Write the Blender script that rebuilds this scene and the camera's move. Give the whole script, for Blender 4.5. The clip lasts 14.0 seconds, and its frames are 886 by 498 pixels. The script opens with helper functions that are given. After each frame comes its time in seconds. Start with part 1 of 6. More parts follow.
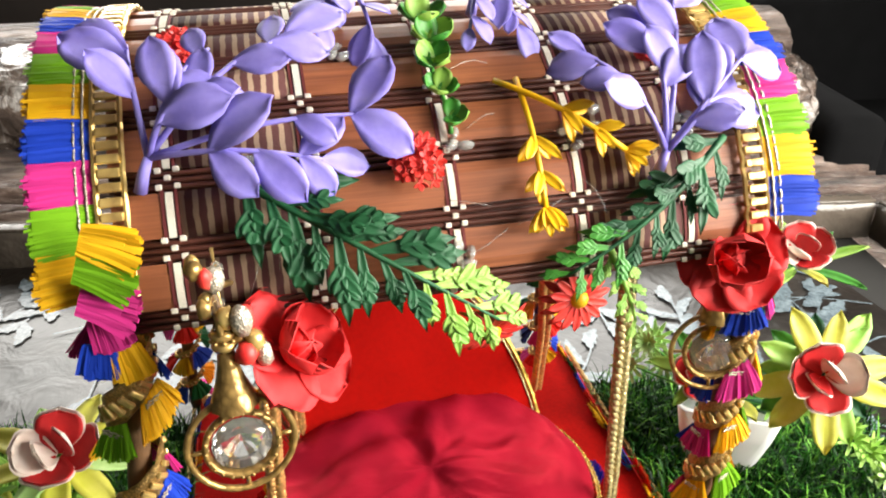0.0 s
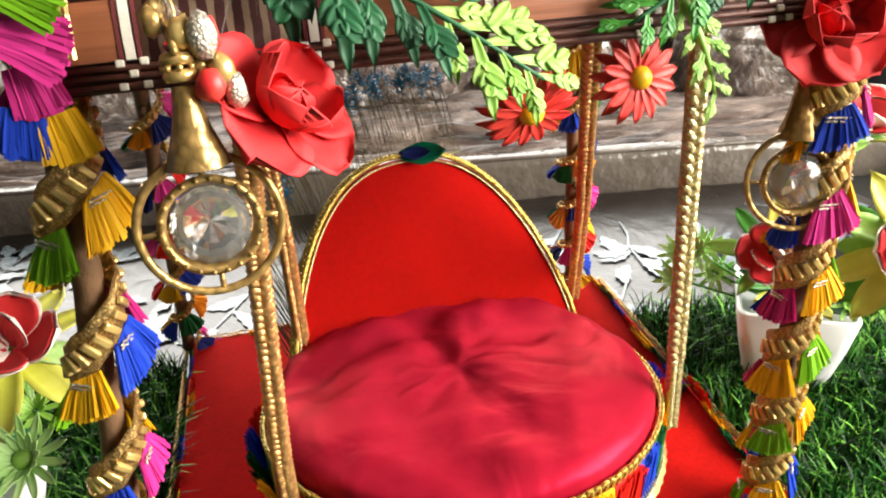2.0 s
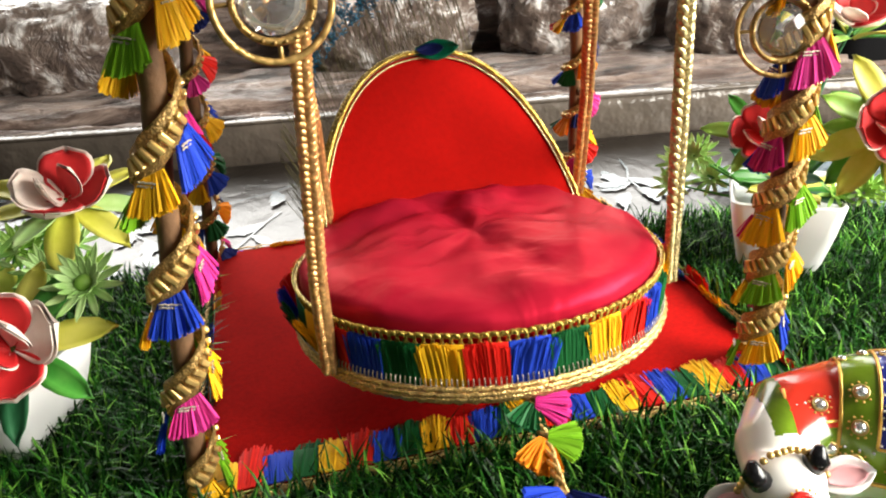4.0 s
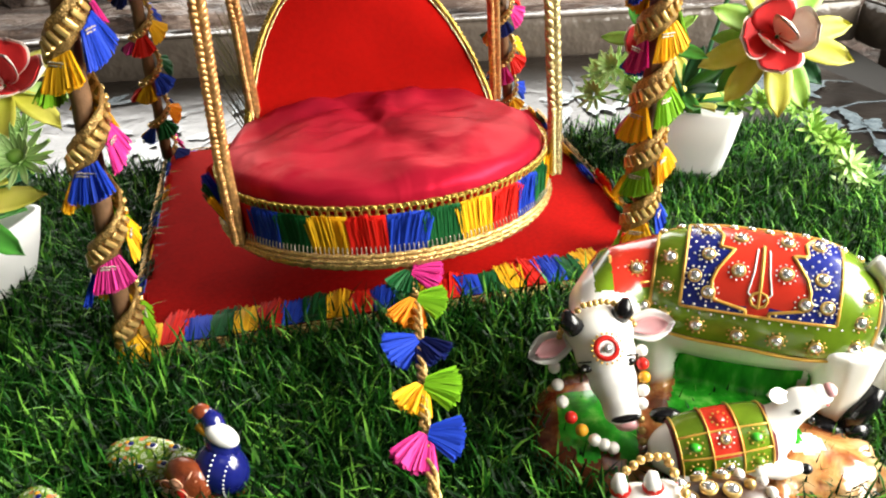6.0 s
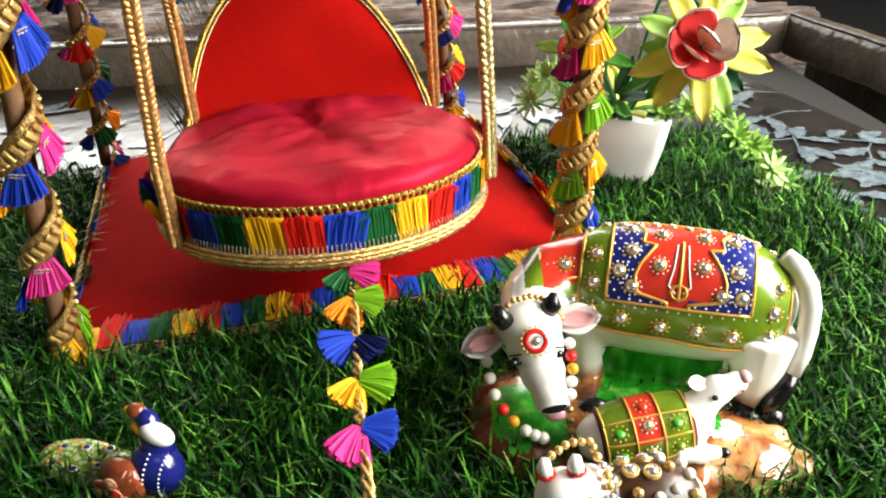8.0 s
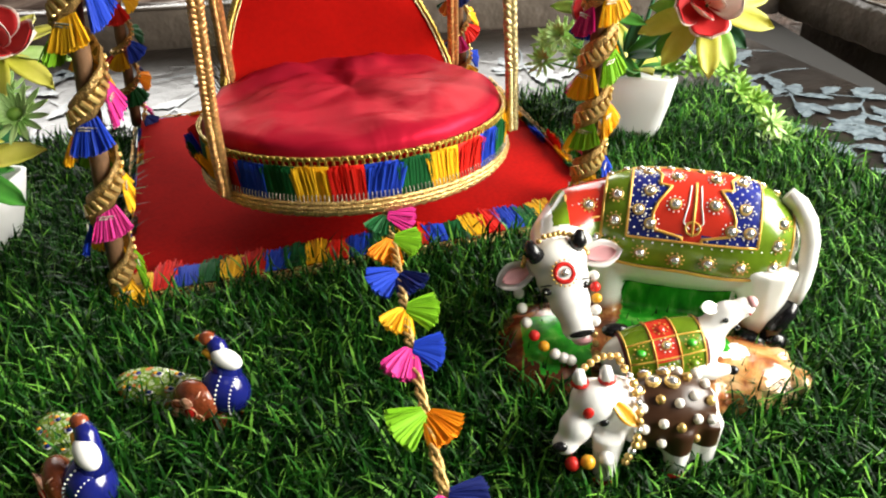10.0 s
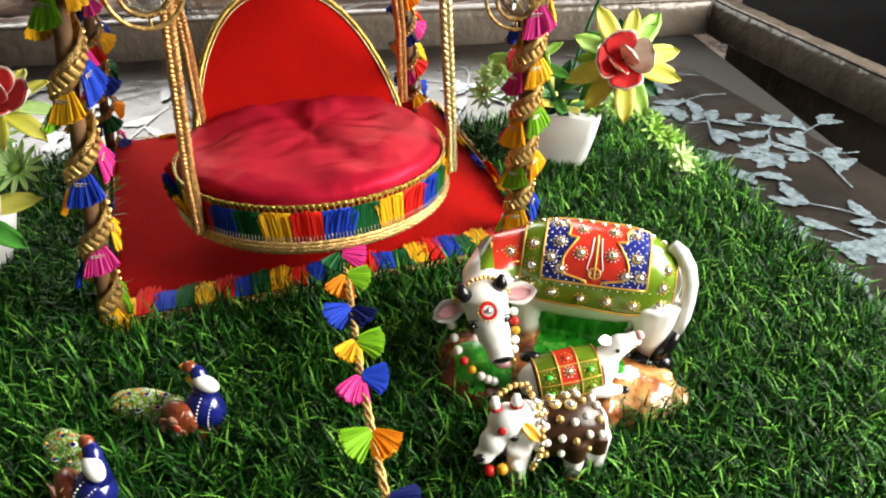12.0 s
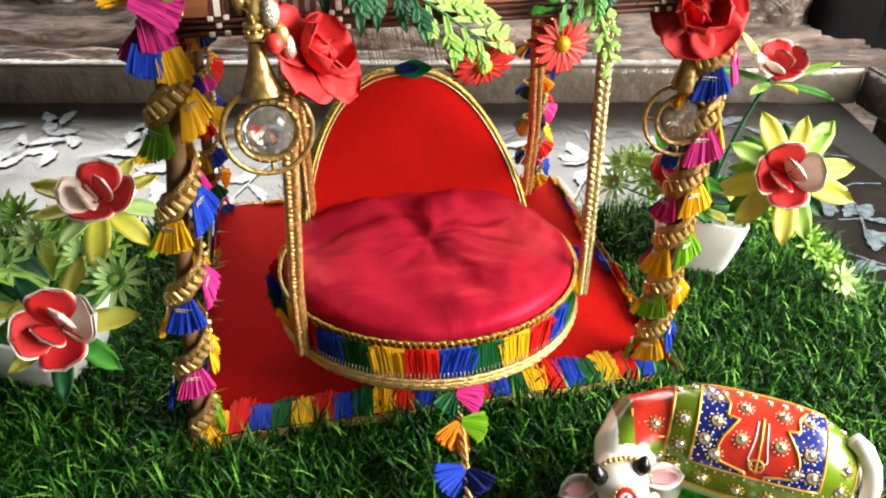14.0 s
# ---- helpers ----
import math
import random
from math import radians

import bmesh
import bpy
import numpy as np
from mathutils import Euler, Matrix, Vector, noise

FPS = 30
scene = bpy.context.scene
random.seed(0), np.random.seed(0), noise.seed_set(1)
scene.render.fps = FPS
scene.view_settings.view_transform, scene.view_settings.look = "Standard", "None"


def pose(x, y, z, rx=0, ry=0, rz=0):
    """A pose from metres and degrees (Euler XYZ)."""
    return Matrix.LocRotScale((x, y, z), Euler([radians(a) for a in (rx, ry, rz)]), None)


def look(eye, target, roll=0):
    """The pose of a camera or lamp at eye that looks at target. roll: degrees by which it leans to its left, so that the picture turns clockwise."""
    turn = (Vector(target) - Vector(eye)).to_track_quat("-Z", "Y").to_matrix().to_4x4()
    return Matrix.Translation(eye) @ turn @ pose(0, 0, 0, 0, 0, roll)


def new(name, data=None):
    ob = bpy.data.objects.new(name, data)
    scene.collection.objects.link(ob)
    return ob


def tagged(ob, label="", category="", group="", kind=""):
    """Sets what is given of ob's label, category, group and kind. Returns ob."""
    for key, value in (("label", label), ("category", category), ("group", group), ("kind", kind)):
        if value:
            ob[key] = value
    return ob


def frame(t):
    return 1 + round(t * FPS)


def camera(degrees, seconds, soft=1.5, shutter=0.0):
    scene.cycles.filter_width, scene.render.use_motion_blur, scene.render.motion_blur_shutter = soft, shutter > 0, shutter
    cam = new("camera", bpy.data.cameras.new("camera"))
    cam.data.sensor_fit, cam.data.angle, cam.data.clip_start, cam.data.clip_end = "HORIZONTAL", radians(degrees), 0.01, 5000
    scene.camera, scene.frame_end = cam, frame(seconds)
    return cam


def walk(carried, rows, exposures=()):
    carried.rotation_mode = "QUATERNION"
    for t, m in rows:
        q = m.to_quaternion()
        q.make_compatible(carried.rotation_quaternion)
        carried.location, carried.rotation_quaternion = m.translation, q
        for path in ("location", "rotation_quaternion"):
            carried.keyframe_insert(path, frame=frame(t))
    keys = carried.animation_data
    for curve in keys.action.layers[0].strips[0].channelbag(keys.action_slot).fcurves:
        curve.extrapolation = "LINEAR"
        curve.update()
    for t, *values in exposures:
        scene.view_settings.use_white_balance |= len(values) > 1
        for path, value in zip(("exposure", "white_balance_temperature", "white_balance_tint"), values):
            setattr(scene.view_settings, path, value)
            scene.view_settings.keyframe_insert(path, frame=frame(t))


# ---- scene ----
cam = camera(59.2, 14.0, soft=2.0)
PATH = [
    (0, (0.168, 0.176, 0.563), (0.059, 1.927, -0.397), -0.7),
    (0.5, (0.16, 0.171, 0.523), (0.058, 1.936, -0.412), -1.6),
    (1, (0.155, 0.178, 0.486), (0.067, 1.936, -0.463), -1.7),
    (1.5, (0.154, 0.196, 0.452), (0.047, 1.973, -0.459), -2.5),
    (2, (0.155, 0.202, 0.422), (0.023, 1.988, -0.468), -3.2),
    (2.5, (0.143, 0.202, 0.39), (0.008, 2.006, -0.464), -3.6),
    (3, (0.143, 0.197, 0.36), (-0.003, 2.019, -0.453), -4.4),
    (3.2, (0.139, 0.187, 0.351), (0.015, 2.002, -0.479), -4.3),
    (5.3, (0.191, 0.049, 0.368), (0.033, 1.795, -0.594), -2.4),
    (5.5, (0.207, 0.051, 0.36), (0.047, 1.773, -0.645), -2.4),
    (6, (0.223, 0.058, 0.353), (0.071, 1.769, -0.671), -2.9),
    (6.5, (0.222, 0.04, 0.364), (0.096, 1.758, -0.652), -2.1),
    (7, (0.227, 0.022, 0.368), (0.158, 1.748, -0.639), -1.5),
    (7.5, (0.232, 0.019, 0.365), (0.23, 1.749, -0.637), -0.7),
    (8, (0.234, 0.044, 0.351), (0.205, 1.777, -0.648), -1.3),
    (8.5, (0.234, 0.068, 0.334), (0.197, 1.78, -0.7), -1.5),
    (9, (0.218, 0.067, 0.33), (0.179, 1.774, -0.71), -1.5),
    (9.2, (0.203, 0.054, 0.335), (0.162, 1.766, -0.698), -1.7),
    (11.3, (0.212, -0.057, 0.427), (0.268, 1.573, -0.73), -0.1),
    (11.5, (0.212, -0.061, 0.442), (0.272, 1.568, -0.717), 0.1),
    (12, (0.218, -0.058, 0.457), (0.312, 1.588, -0.675), 0.7),
    (12.5, (0.222, -0.053, 0.468), (0.34, 1.613, -0.632), 1.1),
    (13, (0.211, -0.036, 0.493), (0.229, 1.65, -0.584), 1.0),
    (13.5, (0.191, 0.01, 0.507), (0.147, 1.674, -0.602), 1.9),
    (14, (0.179, 0.066, 0.504), (0.071, 1.705, -0.636), 1.1),
]
walk(cam, [(t, look(eye, target, roll)) for t, eye, target, roll in PATH],
     [(0, 0.15), (1.5, 0.2), (3, 0.35), (4.2, 0.24), (5.5, 0.16), (9, 0.02), (12.5, -0.05), (14, 0.12)])

# ---- light: a room with a wide window behind the sofa, one to the east, and an added ceiling fill ----
world = bpy.data.worlds.new("room_sky")
scene.world = world
world.use_nodes = True
wn = world.node_tree.nodes
sky = wn.new("ShaderNodeTexSky")
sky.sky_type, sky.sun_disc = "NISHITA", False
sky.sun_elevation, sky.sun_rotation = radians(48), radians(-25)
world.node_tree.links.new(sky.outputs[0], wn["Background"].inputs[0])
wn["Background"].inputs[1].default_value = 0.06
scene.view_settings.exposure = 0.0


def window_lamp(name, m, sx, sy, power, colour):
    lamp = bpy.data.lights.new(name, "AREA")
    lamp.shape, lamp.size, lamp.size_y, lamp.energy, lamp.color = "RECTANGLE", sx, sy, power, colour
    ob = new(name, lamp)
    ob.matrix_basis = m
    return ob


window_lamp("window_light_back", look((-0.5, 2.76, 1.25), (-0.4, 0.5, 0.0)), 3.0, 1.45, 98, (1.0, 0.97, 0.9))
window_lamp("window_light_east", look((1.56, 0.3, 0.76), (0.45, 0.3, 0.05)), 1.5, 0.95, 118, (1.0, 0.965, 0.87))
# weak fill from above, added to lift the front faces
window_lamp("ceiling_fill_light", look((0.85, -0.75, 2.2), (0.85, -0.74, 0.0)), 0.9, 0.9, 3, (1.0, 0.98, 0.95))

# ---- node expressions and materials ----
class Ex:
    """A value in a node tree, with arithmetic."""

    def __init__(self, nt, sock):
        self.nt, self.sock = nt, sock

    def op(self, kind, *others):
        n = self.nt.nodes.new("ShaderNodeMath")
        n.operation = kind
        for i, v in enumerate((self, *others)):
            if isinstance(v, Ex):
                self.nt.links.new(v.sock, n.inputs[i])
            else:
                n.inputs[i].default_value = v
        return Ex(self.nt, n.outputs[0])

    def __add__(self, o): return self.op("ADD", o)
    def __sub__(self, o): return self.op("SUBTRACT", o)
    def __mul__(self, o): return self.op("MULTIPLY", o)
    def __truediv__(self, o): return self.op("DIVIDE", o)
    def gt(self, o): return self.op("GREATER_THAN", o)
    def lt(self, o): return self.op("LESS_THAN", o)
    def between(self, a, b): return self.gt(a) * self.lt(b)
    def abs(self): return self.op("ABSOLUTE")
    def mod(self, o): return self.op("FLOORED_MODULO", o)
    def both(self, o): return self.op("MULTIPLY", o)
    def either(self, o): return self.op("MAXIMUM", o)
    def no(self): return (self * -1.0) + 1.0


class Mat:
    """A node material under construction."""

    def __init__(self, name, rough=0.6, metal=0.0, sheen=0.0, coat=0.0, trans=0.0, ior=1.45, spec=0.5):
        self.m = bpy.data.materials.new(name)
        self.m.use_nodes = True
        self.nt = self.m.node_tree
        self.b = self.nt.nodes["Principled BSDF"]
        for key, v in (("Roughness", rough), ("Metallic", metal), ("Sheen Weight", sheen), ("Coat Weight", coat),
                       ("Transmission Weight", trans), ("IOR", ior), ("Specular IOR Level", spec)):
            self.b.inputs[key].default_value = v
        self.tc = self.nt.nodes.new("ShaderNodeTexCoord")
        self.col = None

    def link(self, a, b):
        self.nt.links.new(a, b)

    def coords(self, which="Object"):
        s = self.nt.nodes.new("ShaderNodeSeparateXYZ")
        self.link(self.tc.outputs[which], s.inputs[0])
        return [Ex(self.nt, s.outputs[i]) for i in range(3)]

    def noise(self, scale, detail=3.0, rough=0.55, stretch=None, distort=0.0):
        n = self.nt.nodes.new("ShaderNodeTexNoise")
        n.inputs["Scale"].default_value, n.inputs["Detail"].default_value = scale, detail
        n.inputs["Roughness"].default_value, n.inputs["Distortion"].default_value = rough, distort
        src = self.tc.outputs["Object"]
        if stretch:
            mp = self.nt.nodes.new("ShaderNodeMapping")
            mp.inputs["Scale"].default_value = stretch
            self.link(src, mp.inputs[0])
            src = mp.outputs[0]
        self.link(src, n.inputs["Vector"])
        return Ex(self.nt, n.outputs["Fac"])

    def voronoi(self, scale, feature="F1", out="Distance"):
        n = self.nt.nodes.new("ShaderNodeTexVoronoi")
        n.feature = feature
        n.inputs["Scale"].default_value = scale
        self.link(self.tc.outputs["Object"], n.inputs["Vector"])
        return Ex(self.nt, n.outputs[out])

    def island(self):
        g = self.nt.nodes.new("ShaderNodeNewGeometry")
        return Ex(self.nt, g.outputs["Random Per Island"])

    def objrand(self):
        g = self.nt.nodes.new("ShaderNodeObjectInfo")
        return Ex(self.nt, g.outputs["Random"])

    def ramp(self, ex, stops):
        r = self.nt.nodes.new("ShaderNodeValToRGB")
        while len(r.color_ramp.elements) < len(stops):
            r.color_ramp.elements.new(0.5)
        for e, (p, c) in zip(r.color_ramp.elements, stops):
            e.position, e.color = p, (*c, 1)
        self.link(ex.sock, r.inputs[0])
        return r.outputs[0]

    def rgb(self, c):
        n = self.nt.nodes.new("ShaderNodeRGB")
        n.outputs[0].default_value = (*c, 1)
        return n.outputs[0]

    def mix(self, fac, a, b, blend="MIX"):
        n = self.nt.nodes.new("ShaderNodeMix")
        n.data_type, n.blend_type = "RGBA", blend
        for i, v in ((0, fac), (6, a), (7, b)):
            if isinstance(v, Ex):
                self.link(v.sock, n.inputs[i])
            elif isinstance(v, (int, float)):
                n.inputs[i].default_value = v
            elif isinstance(v, tuple):
                n.inputs[i].default_value = (*v, 1)
            else:
                self.link(v, n.inputs[i])
        return n.outputs[2]

    def colour(self, sock):
        if isinstance(sock, tuple):
            self.b.inputs["Base Color"].default_value = (*sock, 1)
        else:
            self.link(sock, self.b.inputs["Base Color"])
        return self

    def bump(self, ex, strength=0.3, dist=0.001):
        n = self.nt.nodes.new("ShaderNodeBump")
        n.inputs["Strength"].default_value, n.inputs["Distance"].default_value = strength, dist
        self.link(ex.sock, n.inputs["Height"])
        self.link(n.outputs[0], self.b.inputs["Normal"])
        return self

    def roughness(self, ex, a, b):
        n = ex * (b - a) + a
        self.link(n.sock, self.b.inputs["Roughness"])
        return self


def plain(name, c, rough=0.6, var=0.18, scale=120, bump=0.15, dist=0.0006, **kw):
    """A surface of one colour with grain at two scales."""
    m = Mat(name, rough, **kw)
    dark = tuple(v * (1 - var) for v in c)
    light = tuple(min(1, v * (1 + var)) for v in c)
    n = m.noise(scale, 4) * 0.6 + m.noise(scale * 0.12, 2) * 0.4
    m.colour(m.ramp(n, [(0.3, dark), (0.7, light)])).bump(m.noise(scale * 3, 2), bump, dist)
    return m.m


def thread(name, c):
    """Silky embroidery floss: fine lengthwise threads."""
    m = Mat(name, 0.6, spec=0.2)
    r = m.island()
    dark = tuple(v * 0.86 for v in c)
    light = tuple(min(1, v * 1.1) for v in c)
    m.colour(m.ramp(r, [(0.0, dark), (0.5, c), (1.0, light)]))
    return m.m


def petalmat(name, inner, outer, rough=0.5, trans=0.0):
    m = Mat(name, rough)
    n = m.noise(60, 3)
    m.colour(m.ramp(n, [(0.3, inner), (0.72, outer)])).bump(m.noise(500, 2), 0.15, 0.0004)
    if trans:
        m.b.inputs["Subsurface Weight"].default_value = trans
        m.b.inputs["Subsurface Radius"].default_value = (0.004, 0.003, 0.002)
    return m.m


YELLOW, BLUE, PINK, LIME, GREEN, REDC, ORANGE, NAVY = ((0.78, 0.42, 0.01), (0.012, 0.045, 0.42), (0.58, 0.03, 0.22), (0.17, 0.4, 0.012),
                                                (0.006, 0.085, 0.02), (0.62, 0.012, 0.006), (0.75, 0.24, 0.005), (0.006, 0.012, 0.1))
T = {k: thread("floss_" + k, c) for k, c in (("yellow", YELLOW), ("blue", BLUE), ("pink", PINK), ("lime", LIME), ("green", GREEN),
                                            ("red", REDC), ("orange", ORANGE), ("navy", NAVY))}


def gold_mat(name, c=(0.62, 0.4, 0.13), rough=0.28, weave=900):
    m = Mat(name, rough, metal=0.55)
    n = m.voronoi(weave)
    m.colour(m.ramp(n, [(0.0, tuple(min(1, v * 1.25) for v in c)), (0.6, tuple(v * 0.55 for v in c))])).bump(n * -1.0, 0.7, 0.0008)
    return m.m


GOLD_BRAID = gold_mat("gold_braid", (0.86, 0.55, 0.2), 0.33, 700)
GOLD_BEAD = gold_mat("gold_bead", (0.9, 0.58, 0.2), 0.22, 90)
GOLD_LACE = gold_mat("gold_lace", (0.72, 0.5, 0.1), 0.25, 500)
GOLD_ROPE = gold_mat("gold_rope", (0.88, 0.45, 0.16), 0.3, 260)
GOLD_PALE = gold_mat("lit_pale_gold_rope", (0.95, 0.74, 0.36), 0.26, 500)
BRASS = gold_mat("antique_brass", (0.5, 0.31, 0.1), 0.3, 220)
SILVER_THREAD = gold_mat("silver_thread", (0.7, 0.62, 0.5), 0.35, 900)
FELT_RED = plain("red_felt", (0.3, 0.003, 0.0016), 0.95, 0.2, 260, 0.4, 0.0006, spec=0.08)
VELVET_BACK = plain("red_back_felt", (0.29, 0.0028, 0.0014), 0.95, 0.12, 200, 0.3, 0.0005, spec=0.08)
m = Mat("crimson_satin", 0.4, metal=0.3, spec=0.05)
m.b.inputs["Specular Tint"].default_value = (0.95, 0.14, 0.15, 1)
n = m.noise(22, 3, distort=0.6)
m.colour(m.ramp(n, [(0.25, (0.28, 0.006, 0.02)), (0.75, (0.42, 0.014, 0.034))])).bump(m.noise(17, 3, 0.5, distort=0.7), 0.4, 0.008)
SATIN = m.m
WOOD_STICK = plain("bare_twig", (0.13, 0.065, 0.028), 0.7, 0.45, 90, 0.5, 0.001)
m = Mat("bamboo_slat", 0.42)
n = m.noise(30, 6, 0.6, stretch=(0.5, 14, 14), distort=0.4)
r = m.objrand()
m.colour(m.mix(r * 0.5, m.ramp(n, [(0.25, (0.14, 0.04, 0.016)), (0.75, (0.36, 0.12, 0.05))]), (0.26, 0.09, 0.04))).bump(n, 0.25, 0.0006)
SLAT = m.m
SLAT_DARK = plain("dark_bamboo_stick", (0.075, 0.022, 0.014), 0.45, 0.4, 60, 0.3, 0.0006)
COTTON = plain("cream_cotton_tie", (0.72, 0.66, 0.56), 0.85, 0.12, 700, 0.5, 0.0004)
MAROON = plain("maroon_thread", (0.13, 0.02, 0.02), 0.8, 0.2, 700, 0.4, 0.0004)
m = Mat("woven_strip", 0.8)
x, y, z = m.coords()
w = m.noise(160, 2) * 0.0016
st = (x + w).mod(0.0062).lt(0.0026)
m.colour(m.mix(st, (0.075, 0.02, 0.018), (0.3, 0.2, 0.13))).bump(m.noise(900, 2), 0.4, 0.0005)
WOVEN = m.m
m = Mat("grass_blade", 0.42, spec=0.13)
r = m.island()
m.colour(m.ramp(r, [(0.0, (0.0012, 0.009, 0.0012)), (0.45, (0.0036, 0.029, 0.0026)), (0.8, (0.022, 0.118, 0.01)), (1.0, (0.17, 0.4, 0.05))]))
BLADE = m.m
MAT_BACK = plain("grass_backing", (0.003, 0.012, 0.004), 0.9, 0.3, 90)
m = Mat("painted_white_pot", 0.3, coat=0.2)
m.colour(m.ramp(m.noise(14, 3), [(0.3, (0.72, 0.73, 0.74)), (0.7, (0.82, 0.82, 0.81))])).bump(m.noise(300, 2), 0.05, 0.0005)
POT_WHITE = m.m
ROSE_RED = petalmat("rose_red_cloth", (0.5, 0.008, 0.012), (0.66, 0.03, 0.03), 0.7)
PETAL_RED = petalmat("petal_red", (0.42, 0.006, 0.01), (0.58, 0.02, 0.02), 0.65)
PETAL_CREAM = petalmat("petal_cream", (0.66, 0.52, 0.44), (0.8, 0.72, 0.66), 0.7)
LEAF_YEL = petalmat("leaf_yellow_green", (0.5, 0.5, 0.05), (0.62, 0.58, 0.12), 0.5)
LEAF_LIME = petalmat("leaf_lime", (0.16, 0.36, 0.04), (0.34, 0.52, 0.1), 0.5)
LEAF_PALE = petalmat("leaf_pale_green", (0.3, 0.55, 0.14), (0.56, 0.72, 0.34), 0.5)
LEAF_DARK = petalmat("leaf_dark_green", (0.005, 0.055, 0.018), (0.014, 0.105, 0.035), 0.55)
LEAF_MID = petalmat("leaf_mid_green", (0.03, 0.18, 0.02), (0.08, 0.3, 0.04), 0.4)
PURPLE = petalmat("purple_plastic", (0.19, 0.15, 0.52), (0.31, 0.26, 0.68), 0.45, 0.15)
YEL_PL = petalmat("yellow_plastic", (0.78, 0.4, 0.0), (0.85, 0.52, 0.02), 0.4, 0.1)
CORAL = petalmat("coral_plastic", (0.62, 0.02, 0.02), (0.75, 0.07, 0.05), 0.45, 0.1)
GLUE = Mat("clear_glue", 0.15, trans=0.75, ior=1.4).colour((0.85, 0.85, 0.82)).m
CRYSTAL = Mat("cut_crystal", 0.03, trans=0.95, ior=1.5).colour((0.95, 0.93, 0.9)).m
m = Mat("leaf_table_cloth", 0.2, spec=0.75)
n = m.noise(9, 5, 0.65, distort=0.5)
m.colour(m.ramp(n, [(0.3, (0.005, 0.004, 0.0033)), (0.7, (0.021, 0.016, 0.013))])).bump(m.noise(18, 4, distort=0.8), 0.5, 0.006)
m.roughness(m.noise(16, 4, 0.6), 0.2, 0.42)
TABLECLOTH = m.m
m = Mat("printed_silver_leaf", 0.24, spec=0.85)
m.colour(m.ramp(m.noise(120, 5, 0.7), [(0.35, (0.06, 0.08, 0.095)), (0.65, (0.17, 0.21, 0.235))])).bump(m.noise(18, 4, distort=0.8), 0.35, 0.004)
PRINT = m.m
# sofa velvet: pale sheen streaks and dark fold shade are put into the colour
m = Mat("sheen_streaked_velvet", 0.33, sheen=0.1, spec=0.6)
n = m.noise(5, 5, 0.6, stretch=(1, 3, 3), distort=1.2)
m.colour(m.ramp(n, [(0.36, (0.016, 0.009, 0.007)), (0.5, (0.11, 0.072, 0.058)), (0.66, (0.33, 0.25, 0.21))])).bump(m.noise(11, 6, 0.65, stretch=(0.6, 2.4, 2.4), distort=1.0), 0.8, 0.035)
VELVET = m.m
RIM_SATIN = plain("taupe_satin", (0.085, 0.069, 0.056), 0.24, 0.4, 16, 0.5, 0.006)
WALL = plain("cream_wall_paint", (0.16, 0.15, 0.13), 0.8, 0.04, 6, 0.1, 0.001)
# walls darkened so the table cloth mirrors dark and little light bounces back
DARK_WALL = plain("darkened_wall", (0.02, 0.014, 0.012), 0.8, 0.3, 8)
FLOOR = plain("dark_floor_tile", (0.012, 0.011, 0.01), 0.7, 0.2, 5, 0.05, 0.001)
BLACK = plain("black_cover", (0.004, 0.004, 0.0045), 0.9, 0.3, 20, spec=0.1)

# ---- mesh tools ----
def thing(name, m, label, category, group="", kind=""):
    ob = new(name)
    ob.empty_display_size = 0.02
    ob.matrix_basis = m
    return tagged(ob, label, category, group, kind)


def mesh_of(name, bm, mats, smooth=True):
    me = bpy.data.meshes.new(name)
    bm.to_mesh(me)
    bm.free()
    for mt in (mats if isinstance(mats, (list, tuple)) else [mats]):
        me.materials.append(mt)
    if smooth:
        me.polygons.foreach_set("use_smooth", [True] * len(me.polygons))
    return me


def part(name, bm, mats, parent=None, label="", smooth=True):
    me = bm if isinstance(bm, bpy.types.Mesh) else mesh_of(name, bm, mats, smooth)
    ob = new(name, me)
    ob.parent = parent
    return tagged(ob, label)


def raw(name, verts, faces, mats, parent=None, smooth=False, idx=None):
    me = bpy.data.meshes.new(name)
    me.from_pydata(verts, [], faces)
    for mt in (mats if isinstance(mats, (list, tuple)) else [mats]):
        me.materials.append(mt)
    if idx is not None:
        me.polygons.foreach_set("material_index", idx)
    if smooth:
        me.polygons.foreach_set("use_smooth", [True] * len(faces))
    ob = new(name, me)
    ob.parent = parent
    return ob


def tube(bm, pts, radius, sides=8, mi=0, flat=1.0, caps=True):
    """A tube along points; radius a number or one per point; flat squeezes its section."""
    pts = [Vector(p) for p in pts]
    n = len(pts)
    rad = radius if isinstance(radius, (list, tuple)) else [radius] * n
    tang = [(pts[min(i + 1, n - 1)] - pts[max(i - 1, 0)]).normalized() for i in range(n)]
    side = tang[0].orthogonal().normalized()
    rings = []
    for i in range(n):
        side = (side - tang[i] * side.dot(tang[i])).normalized()
        other = tang[i].cross(side)
        rings.append([bm.verts.new(pts[i] + rad[i] * (math.cos(a) * side + flat * math.sin(a) * other))
                      for a in (2 * math.pi * k / sides for k in range(sides))])
    for a, b in zip(rings, rings[1:]):
        for k in range(sides):
            bm.faces.new((a[k], a[(k + 1) % sides], b[(k + 1) % sides], b[k])).material_index = mi
    if caps:
        bm.faces.new(rings[0][::-1]).material_index = mi
        bm.faces.new(rings[-1]).material_index = mi
    return bm


